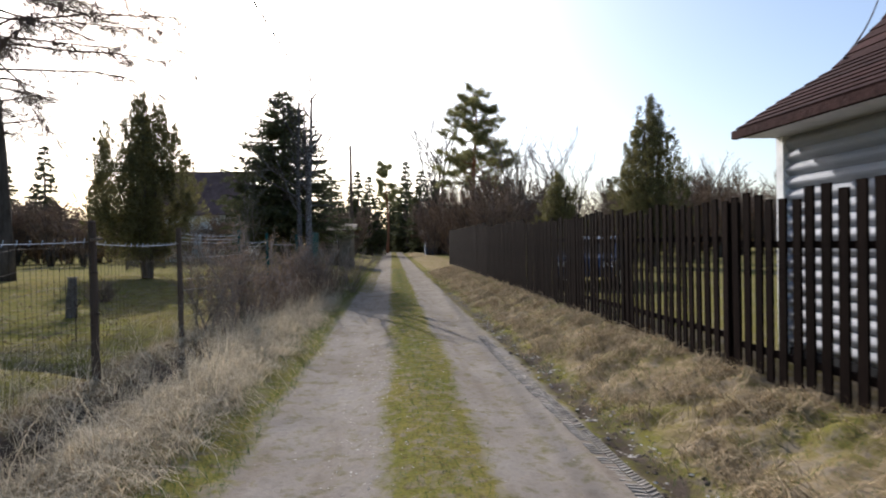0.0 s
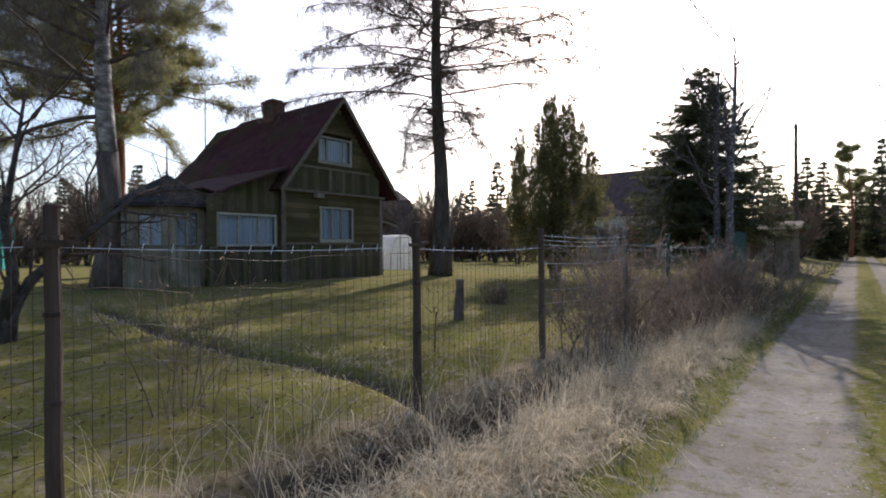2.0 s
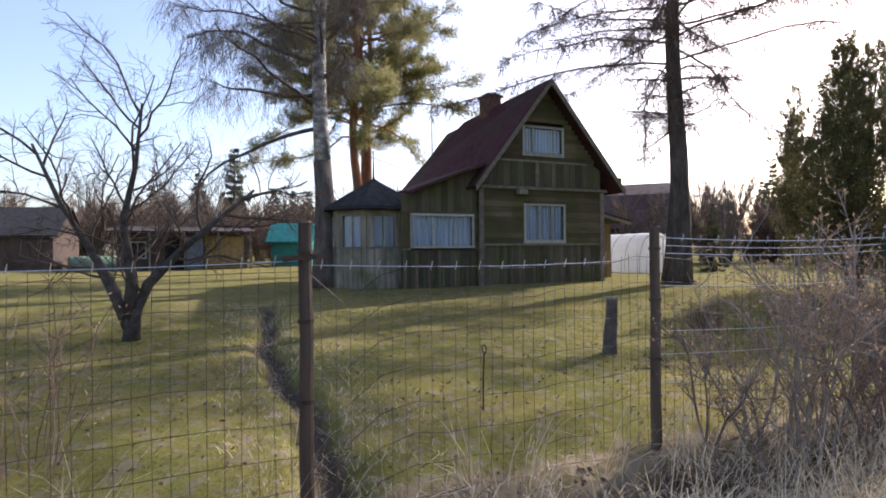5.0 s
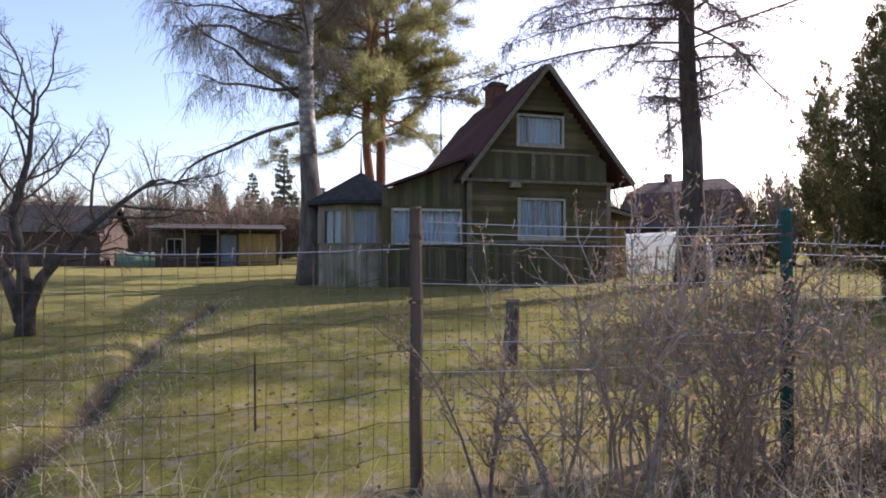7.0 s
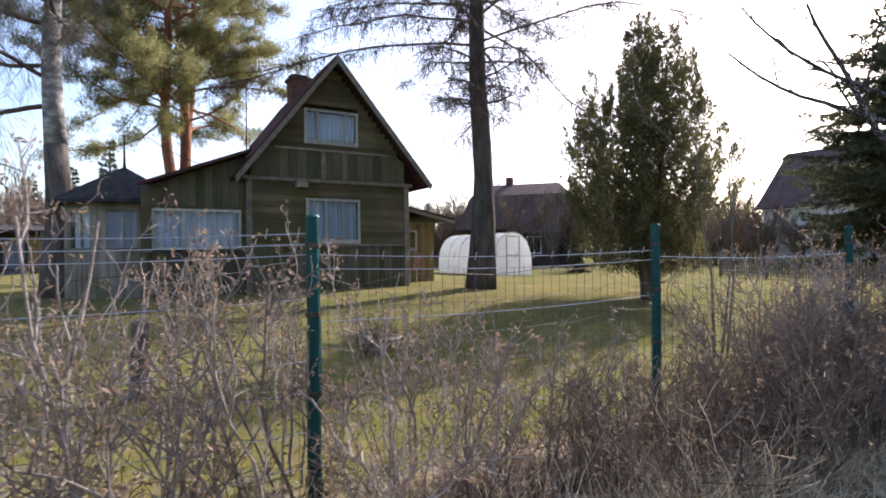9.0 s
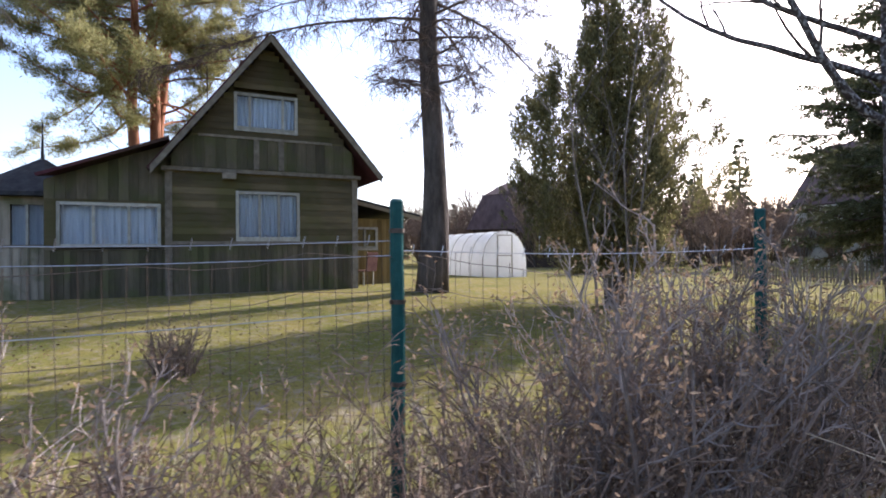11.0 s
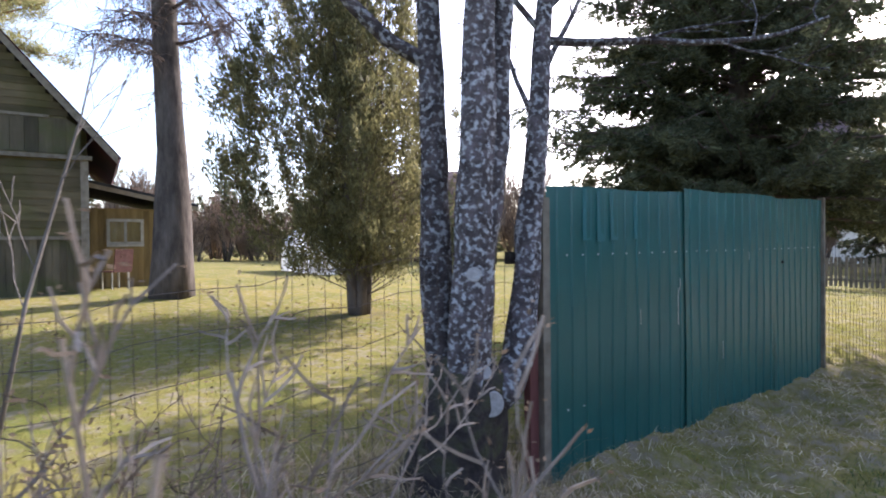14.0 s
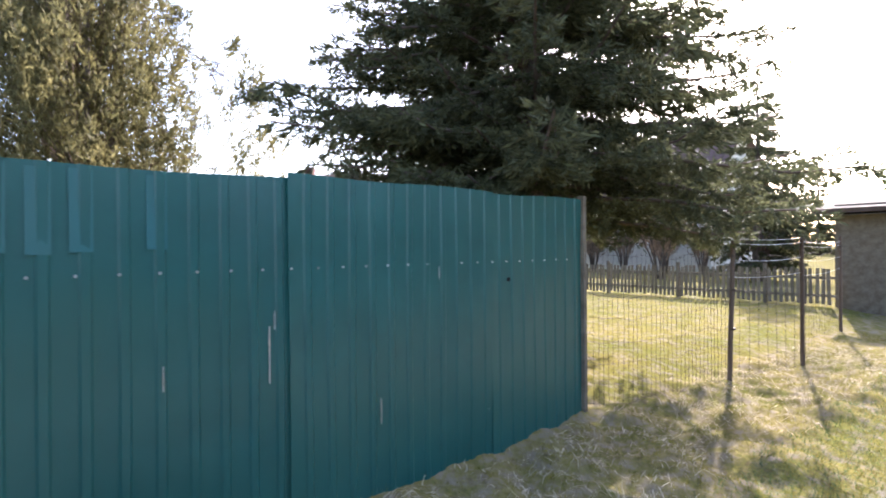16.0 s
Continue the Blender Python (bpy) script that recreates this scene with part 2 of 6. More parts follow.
M_far_roof = material("far_brown_roof", [(0.075, 0.048, 0.043), (0.14, 0.095, 0.085)], 2, 0.85, 0.3, stretch=(1, 1, 0.4))
M_door = material("pale_blue_door_paint", [(0.13, 0.16, 0.21), (0.20, 0.24, 0.30)], 4, 0.7, 0.2, stretch=(1, 1, 0.2))
M_car = material("blue_car_paint", [(0.03, 0.05, 0.10), (0.04, 0.065, 0.13)], 2, 0.25, 0, spec=0.5, vary=0)
M_spruce = material("spruce_needles", [(0.058, 0.066, 0.034), (0.12, 0.125, 0.06)], 1.5, 0.6, 0, island=True, vary=0.4, translucent=0.4)
M_thuja = material("juniper_leaf", [(0.095, 0.092, 0.04), (0.21, 0.185, 0.08)], 1.2, 0.6, 0, island=True, vary=0.4, translucent=0.45)
M_pine = material("pine_needles", [(0.17, 0.172, 0.07), (0.31, 0.29, 0.125)], 1.0, 0.6, 0, island=True, vary=0.35, translucent=0.5)
M_poly = material("greenhouse_film", [(0.76, 0.76, 0.73), (0.86, 0.86, 0.83)], 2, 0.4, 0.1, translucent=0.5, vary=0)
M_film = material("green_film", [(0.16, 0.26, 0.18), (0.30, 0.40, 0.30)], 3, 0.5, 0.1, translucent=0.3)
M_blue = material("blue_grey_paint", [(0.035, 0.05, 0.075), (0.06, 0.08, 0.11)], 3, 0.7, 0.2)
M_far_wood = material("far_wall_boards", [(0.05, 0.036, 0.03), (0.10, 0.075, 0.06)], 3, 0.9, 0.2, stretch=(1, 1, 0.2))
M_teal = material("teal_paint", [(0.025, 0.15, 0.13), (0.045, 0.22, 0.19)], 3, 0.6, 0.1)
M_cream = material("cream_plaster", [(0.55, 0.53, 0.45), (0.68, 0.66, 0.58)], 3, 0.8, 0.1)
M_dark = material("dark_interior", [(0.01, 0.01, 0.01), (0.02, 0.02, 0.02)], 3, 0.9, 0)
M_curtain = material("white_curtain", [(0.30, 0.33, 0.37), (0.46, 0.49, 0.53)], 2, 0.9, 0.2, stretch=(1, 6, 0.3))


def glass_material():
    m = bpy.data.materials.new("window_glass")
    m.use_nodes = True
    nt = m.node_tree
    b = nt.nodes["Principled BSDF"]
    b.inputs["Base Color"].default_value = (0.9, 0.95, 0.97, 1)
    b.inputs["Roughness"].default_value = 0.03
    b.inputs["Transmission Weight"].default_value = 1.0
    b.inputs["IOR"].default_value = 1.2
    no, bp = nt.nodes.new("ShaderNodeTexNoise"), nt.nodes.new("ShaderNodeBump")
    no.inputs["Scale"].default_value = 2.0
    bp.inputs["Strength"].default_value, bp.inputs["Distance"].default_value = 0.05, 0.02
    nt.links.new(no.outputs[0], bp.inputs["Height"])
    nt.links.new(bp.outputs[0], b.inputs["Normal"])
    return m


M_glass = glass_material()


def ground_material():
    """Grass, straw, bare sand and leaf litter, mixed by the ground's own masks."""
    m = bpy.data.materials.new("ground_soil")
    m.use_nodes = True
    nt = m.node_tree
    N, L = nt.nodes, nt.links
    b = N["Principled BSDF"]
    tc = N.new("ShaderNodeTexCoord")

    def noise_tex(scale, detail=6, rough=0.6):
        n = N.new("ShaderNodeTexNoise")
        n.inputs["Scale"].default_value, n.inputs["Detail"].default_value, n.inputs["Roughness"].default_value = scale, detail, rough
        L.new(tc.outputs["Object"], n.inputs["Vector"])
        return n.outputs[0]

    def ramp(src, stops):
        r = N.new("ShaderNodeValToRGB")
        el = r.color_ramp.elements
        el[0].position, el[0].color = stops[0][0], (*stops[0][1], 1)
        el[1].position, el[1].color = stops[-1][0], (*stops[-1][1], 1)
        for p, c in stops[1:-1]:
            el.new(p).color = (*c, 1)
        L.new(src, r.inputs[0])
        return r.outputs[0]

    def mix(f, a, c):
        x = N.new("ShaderNodeMix")
        x.data_type = "RGBA"
        L.new(f, x.inputs[0])
        L.new(a, x.inputs[6])
        L.new(c, x.inputs[7])
        return x.outputs[2]

    def math_node(op, a, c):
        x = N.new("ShaderNodeMath")
        x.operation = op
        x.use_clamp = True
        for k, s in enumerate((a, c)):
            if isinstance(s, float):
                x.inputs[k].default_value = s
            else:
                L.new(s, x.inputs[k])
        return x.outputs[0]

    at = N.new("ShaderNodeAttribute")
    at.attribute_name = "soil"
    sep = N.new("ShaderNodeSeparateColor")
    L.new(at.outputs["Color"], sep.inputs[0])
    fine, mid, wide = noise_tex(38, 5), noise_tex(7, 8, 0.7), noise_tex(0.9, 5)
    lawn = mix(mid, ramp(fine, [(0.3, (0.066, 0.066, 0.018)), (0.7, (0.215, 0.185, 0.048))]), ramp(wide, [(0.35, (0.25, 0.20, 0.07)), (0.65, (0.095, 0.12, 0.032))]))
    spots = noise_tex(15, 4, 0.7)
    sp = N.new("ShaderNodeMapRange")
    sp.inputs[1].default_value, sp.inputs[2].default_value, sp.inputs[4].default_value = 0.52, 0.66, 0.75
    L.new(spots, sp.inputs[0])
    lawn = mix(sp.outputs[0], lawn, ramp(fine, [(0.3, (0.05, 0.038, 0.02)), (0.7, (0.16, 0.12, 0.06))]))
    straw = ramp(mid, [(0.3, (0.10, 0.075, 0.045)), (0.5, (0.25, 0.19, 0.11)), (0.7, (0.40, 0.32, 0.20))])
    sand = mix(fine, ramp(mid, [(0.28, (0.12, 0.10, 0.08)), (0.42, (0.22, 0.195, 0.165)), (0.7, (0.37, 0.34, 0.30))]), ramp(wide, [(0.35, (0.31, 0.28, 0.245)), (0.65, (0.19, 0.155, 0.12))]))
    mp = N.new("ShaderNodeMapping")
    mp.inputs["Scale"].default_value = (5.0, 0.8, 1.0)
    L.new(tc.outputs["Object"], mp.inputs[0])
    streak = N.new("ShaderNodeTexNoise")
    streak.inputs["Scale"].default_value, streak.inputs["Detail"].default_value = 1.0, 6
    L.new(mp.outputs[0], streak.inputs["Vector"])
    sr = N.new("ShaderNodeMapRange")
    sr.inputs[1].default_value, sr.inputs[2].default_value, sr.inputs[4].default_value = 0.5, 0.7, 0.5
    L.new(streak.outputs[0], sr.inputs[0])
    sand = mix(sr.outputs[0], sand, ramp(fine, [(0.3, (0.12, 0.09, 0.065)), (0.7, (0.24, 0.195, 0.15))]))
    mud = ramp(mid, [(0.3, (0.028, 0.022, 0.017)), (0.7, (0.10, 0.075, 0.055))])

    def mask(ch):
        s = math_node("MULTIPLY_ADD", sep.outputs[ch], 2.2)
        s.node.inputs[2].default_value = -0.6
        d = math_node("SUBTRACT", mid, 0.5)
        d.node.use_clamp = False
        d2 = math_node("MULTIPLY_ADD", d, 3.0)
        d2.node.use_clamp = False
        L.new(s, d2.node.inputs[2])
        return math_node("MULTIPLY", d2, 1.0)

    c = mix(mask(1), lawn, straw)
    c = mix(mask(0), c, sand)
    wet = mask(2)
    c = mix(wet, c, mud)
    rm = N.new("ShaderNodeMapRange")
    rm.inputs[3].default_value, rm.inputs[4].default_value = 0.95, 0.78
    L.new(wet, rm.inputs[0])
    L.new(rm.outputs[0], b.inputs["Roughness"])
    sm = N.new("ShaderNodeMapRange")
    sm.inputs[4].default_value = 0.06
    L.new(wet, sm.inputs[0])
    L.new(sm.outputs[0], b.inputs["Specular IOR Level"])
    L.new(c, b.inputs["Base Color"])
    bp = N.new("ShaderNodeBump")
    bp.inputs["Strength"].default_value, bp.inputs["Distance"].default_value = 0.7, 0.03
    h = math_node("ADD", math_node("MULTIPLY", mid, 0.6), math_node("MULTIPLY", fine, 0.4))
    L.new(h, bp.inputs["Height"])
    L.new(bp.outputs[0], b.inputs["Normal"])
    return m


M_ground = ground_material()


# ---- ground ----
def smooth(a, b, x):
    t = np.clip((x - a) / (b - a), 0, 1)
    return t * t * (3 - 2 * t)


def bell(x, c, w):
    return np.exp(-((x - c) / w) ** 2)


def wobble(x, y, s, k=0.0):
    return (np.sin(x * 1.7 / s + k) * np.cos(y * 1.3 / s + 2 * k) + np.sin(x * 0.9 / s + y * 1.1 / s + 3 * k) + np.cos(y * 2.3 / s - x * 0.7 / s + k)) / 3


DITCH_A, DITCH_B = np.array((-2.6, 6.62)), np.array((-13.2, 7.05))      # the drain between the two plots


def drain(x, y):
    d = DITCH_B - DITCH_A
    n = np.hypot(*d)
    u = ((x - DITCH_A[0]) * d[0] + (y - DITCH_A[1]) * d[1]) / n
    s = ((x - DITCH_A[0]) * -d[1] + (y - DITCH_A[1]) * d[0]) / n
    s = s + 0.10 * np.sin(u * 0.9) + 0.04 * np.sin(u * 3.1)
    return bell(s, 0, 0.15) * smooth(-0.3, 0.2, u) * (1 - smooth(n - 1.5, n, u))


def height(x, y):
    x, y = np.asarray(x, float), np.asarray(y, float)
    w = 0.06 * wobble(0, y, 2.0)
    z = 0.05 * wobble(x, y, 9.0) * smooth(6, 20, np.abs(x))
    xl = x + w
    z = z + 0.24 * smooth(-2.3, -4.2, xl) + 0.32 * smooth(-4.5, -14.5, x) * smooth(34, 18, y)
    z = z + 0.10 * smooth(-1.0, -1.9, xl) - 0.29 * bell(xl, -2.62, 0.24) * (1 - smooth(17.5, 19.5, y))
    z = z + 0.24 * smooth(2.1, 3.4, x)
    z = z - 0.05 * bell(xl, -0.45, 0.38) - 0.05 * bell(xl, 1.35, 0.38) + 0.025 * bell(xl, 0.45, 0.3)
    z = z - (0.06 + 0.04 * wobble(x, y, 0.16, 3.0)) * bell(xl, 2.0, 0.17) * smooth(2, 4, y)
    z = z - 0.18 * drain(x, y)
    rough = smooth(-1.1, -1.6, xl) * smooth(-3.6, -2.9, x) + smooth(2.1, 2.5, x) * (1 - smooth(3.8, 4.4, x))
    bank = smooth(2.15, 2.6, x) * (1 - smooth(3.8, 4.4, x))
    tuft = np.clip(wobble(x + 0.25 * np.sin(2.3 * y), y + 0.2 * np.sin(3 * x), 0.24, 7.0) + 0.6 * wobble(x, y, 0.11, 5.0), -0.5, 1.0)
    z = z + 0.055 * bank * tuft + 0.035 * bank * wobble(x, y, 0.085, 9.0) + 0.05 * smooth(-1.25, -1.8, xl) * smooth(-3.2, -2.6, x) * tuft + (0.008 + 0.028 * rough) * wobble(x, y, 0.31, 1.0) + 0.03 * rough * wobble(x + 0.3 * np.sin(y), y, 0.13, 2.0) + 0.006 * wobble(x, y, 0.12, 4.0)
    return z


def zat(x, y):
    return float(height(x, y))


def make_ground():
    xs = np.concatenate([-np.geomspace(900, 32, 16), np.arange(-30, -14, 0.8), np.arange(-14, -4, 0.22), np.arange(-4, 4.6, 0.07), np.arange(4.6, 14, 0.6), np.geomspace(15, 900, 18)])
    ys = np.concatenate([-np.geomspace(400, 4, 12), np.arange(-3, 30, 0.085), np.arange(30, 60, 0.5), np.geomspace(62, 1500, 24)])
    X, Y = np.meshgrid(xs, ys, indexing="ij")
    Z = height(X, Y)
    v = np.stack([X, Y, Z], -1).reshape(-1, 3)
    nx, ny = len(xs), len(ys)
    i = np.arange(nx * ny).reshape(nx, ny)
    q = np.stack([i[:-1, :-1], i[1:, :-1], i[1:, 1:], i[:-1, 1:]], -1).reshape(-1, 4)
    me = bpy.data.meshes.new("ground")
    me.vertices.add(len(v))
    me.vertices.foreach_set("co", v.astype(np.float32).ravel())
    me.loops.add(q.size)
    me.loops.foreach_set("vertex_index", q.astype(np.int32).ravel())
    me.polygons.add(len(q))
    me.polygons.foreach_set("loop_start", np.arange(0, q.size, 4, dtype=np.int32))
    me.update(calc_edges=True)
    me.polygons.foreach_set("use_smooth", np.ones(len(q), dtype=bool))
    w = 0.06 * wobble(0, Y, 2.0) + 0.05 * wobble(X, Y, 0.8, 2.0)
    xl = X + w
    sand = np.maximum(smooth(-1.32, -0.72, xl) * (1 - smooth(-0.08, 0.36, xl)), smooth(0.66, 1.06, xl) * (1 - smooth(1.65, 2.1, xl)))
    sand = np.maximum(sand, 0.5 * bell(xl, 0.30, 0.16) * (0.5 + 0.5 * wobble(X, Y, 0.9, 6.0)))
    sand = sand * (0.86 + 0.14 * wobble(X, Y, 0.35, 8.0))
    straw = np.maximum(smooth(-1.15, -1.7, xl) * (1 - smooth(-3.0, -3.5, X)) * (1 - 0.55 * smooth(15, 17, Y)), smooth(2.05, 2.4, X) * (1 - smooth(4.2, 5.5, X)) * (0.62 + 0.3 * wobble(X, Y, 0.5, 3.0)))
    straw = np.maximum(straw, 0.12 * smooth(-6, -3.5, X) * (X < -3))
    straw = np.maximum(straw, (0.26 + 0.25 * wobble(X, Y, 0.7, 1.0)) * smooth(18.5, 20, Y) * (1 - smooth(28, 34, Y)) * (X < -1.5) * (X > -3.3))
    mud = np.maximum(0.9 * drain(X, Y), 1.0 * bell(xl, -2.62, 0.36) * (1 - smooth(17.5, 19, Y)))
    mud = np.maximum(mud, (0.72 + 0.35 * wobble(X, Y, 0.3, 2.0)) * bell(xl, 2.02, 0.17) * smooth(2.5, 4, Y) * (1 - smooth(16, 22, Y)))
    mud = np.maximum(mud, 0.5 * bell(np.hypot(X + 9.1, Y - 22.0), 0, 1.0))
    mud = np.maximum(mud, 0.6 * smooth(15.5, 17, Y) * (1 - smooth(19.6, 20.6, Y)) * bell(X, -2.5, 0.7))
    col = np.stack([sand, straw, mud, np.ones_like(sand)], -1).reshape(-1, 4)
    a = me.color_attributes.new("soil", "FLOAT_COLOR", "POINT")
    a.data.foreach_set("color", col.astype(np.float32).ravel())
    me.materials.append(M_ground)
    return tagged(new("ground", me), "sandy two-rut dirt track between straw-covered verges and mossy lawns", "ground", kind="structure")


make_ground()


# ---- fences ----
def wire_panel(name, x0, y0, x1, y1, group, top=1.5, cell=0.085, rows=(0.05, 0.27, 0.49, 0.72, 0.98, 1.22, 1.46, 1.68), bright=()):
    """Wire mesh between two posts: vertical wires and horizontal strands that sag a little."""
    th = thing(name, (x0, y0, 0), "rusty wire mesh fence panel hung between posts along the verge", "fence", group)
    n = max(2, int(math.hypot(x1 - x0, y1 - y0) / cell))
    vert, hor = Geo(), Geo()
    for k in range(1, n):
        u = k / n
        x, y = x0 + (x1 - x0) * u, y0 + (y1 - y0) * u
        g = zat(x, y)
        j = random.uniform(-0.008, 0.008)
        vert.tube([(x - x0, y - y0 + j, g + 0.03), (x - x0 + 0.01 * math.sin(k), y - y0 - j, g + 0.8), (x - x0, y - y0 + j, g + top - 0.03 * math.sin(math.pi * u))], [0.0019] * 3, 3, False)
    for r in rows:
        pts = []
        for k in range(13):
            u = k / 12
            x, y = x0 + (x1 - x0) * u, y0 + (y1 - y0) * u
            pts.append((x - x0 + 0.012 * math.sin(9 * u + r * 7), y - y0, zat(x, y) + r * top / 1.72 - 0.035 * math.sin(math.pi * u) + 0.008 * math.sin(20 * u + r * 5)))
        hor.tube(pts, [0.0024] * 13, 3, False)
    part("wire_mesh", vert, M_wire, th)
    part("line_wire", hor, M_wire, th)
    if bright:
        b = Geo()
        for r in bright:
            pts = [((x1 - x0) * k / 8, (y1 - y0) * k / 8, zat(x0, y0) + r - 0.03 * math.sin(math.pi * k / 8)) for k in range(9)]
            b.tube(pts, [0.0026] * 9, 4, False)
        for k in range(1, n, 2):
            u = k / n
            zt = zat(x0, y0) + bright[-1] - 0.03 * math.sin(math.pi * u)
            b.tube([((x1 - x0) * u, (y1 - y0) * u, zt - 0.02), ((x1 - x0) * u + 0.01, (y1 - y0) * u + 0.01, zt + 0.035)], [0.003, 0.003], 3, False)
        part("bright_strand", b, M_wire_new, th, "shiny galvanised wire")
    for o in th.children:
        tagged(o, kind="stuff")
    return th


def fence_post(x, y, top, green=False, r=0.042, sunk=0.25, lean=0.0, bar=False):
    name = "metal_fence_post" if green else "wooden_fence_post"
    th = thing(name, (x, y, 0), "green painted steel fence post with dark foot" if green else "weathered round wooden fence post with a grey top", "post", "posts of the wire fence")
    z0 = zat(x, y) - sunk
    g = Geo()
    pts = [(lean * k, 0.004 * math.sin(k * 2), z0 + (top - z0) * k / 6) for k in range(7)]
    g.tube(pts, [r * (1.02 - 0.02 * k) for k in range(7)], 10)
    part("pole", g, M_post_green if green else M_post_wood, th, smooth=False)
    for zz in (0.16, 0.55, 1.0):
        part("wire_band", Geo().tube([(lean * 5, 0, top - zz - 0.012), (lean * 5, 0, top - zz + 0.012)], [r * 1.1, r * 1.1], 10), M_wire, th, "rusty wire wrapped round the post")
    if bar:
        m = pose(0, 0, top - 0.19, 4, 0, 0)
        part("crosspiece", Geo().box(r * 0.6, -0.13, -0.016, r * 0.6 + 0.02, 0.12, 0.016, m), M_wire, th, "short rusty steel crosspiece")
    part("cap", Geo().tube([(lean * 6, 0, top), (lean * 6, 0, top + 0.015)], [r * 0.98, r * 0.7], 10), M_post_green if green else M_post_wood, th)
    return th


POSTS = [(-3.1, -2.1), (-3.1, 0.8), (-3.1, 3.66), (-3.07, 6.5), (-3.15, 9.15), (-2.92, 11.73), (-3.04, 14.76), (-2.74, 17.41)]
for k, (px, py) in enumerate(POSTS):
    fence_post(px, py, 1.9 if k < 5 else 1.92, green=k >= 5, bar=k in (2, 3))
for k in range(len(POSTS) - 1):
    wire_panel("wire_fence_panel", *POSTS[k], *POSTS[k + 1], "panels of the wire fence", bright=(0.3, 0.5, 0.72, 0.9, 1.25, 1.5, 1.56, 1.62) if k == 4 else (1.2, 1.5, 1.58) if k == 5 else (1.5,))
wire_panel("wire_fence_panel", *POSTS[-1], -2.86, 20.5, "panels of the wire fence")


def picket_fence(x, y0, y1):
    """Dark brown board fence: pickets on two rails and square posts."""
    th = thing("picket_fence", (x, y0, 0), "dark brown painted wooden picket fence with gaps between boards", "fence", kind="structure")
    me = Geo().box(-0.011, -0.045, 0, 0.011, 0.045, 1.68)
    pm = me.mesh("picket", M_fence_brown)
    tall = [Geo().box(-0.011, -0.048, 0, 0.011, 0.048, h).mesh("picket", M_fence_brown) for h in (1.74, 1.86, 1.98)]
    y, k = y0, 0
    while y < y1:
        ob = new("picket", pm if y < 8 else tall[min(2, int((y - 8) / 6))])
        ob.parent = th
        ob.matrix_local = pose(random.uniform(-0.004, 0.004), y - y0, zat(x, y) + 0.05 + random.uniform(-0.02, 0.02), random.uniform(-0.6, 0.6), 0, random.uniform(-3, 3))
        y += 0.16 * (1 + 0.12 * random.uniform(-1, 1)) if y < 20 else 0.14
    y = y0
    while y < y1:
        L = min(2.5, y1 - y)
        for zz in (0.35, 1.35):
            part("rail", Geo().box(0.012, 0, -0.03, 0.05, L, 0.03), M_fence_brown, th).matrix_local = pose(0, y - y0, zat(x, y) + zz)
        part("post", Geo().box(0.012, -0.05, -0.3, 0.11, 0.05, 1.72), M_fence_brown, th).matrix_local = pose(0, y - y0 + 0.03, zat(x, y))
        y += 2.5
    return th


picket_fence(3.62, -2.0, 33.0)


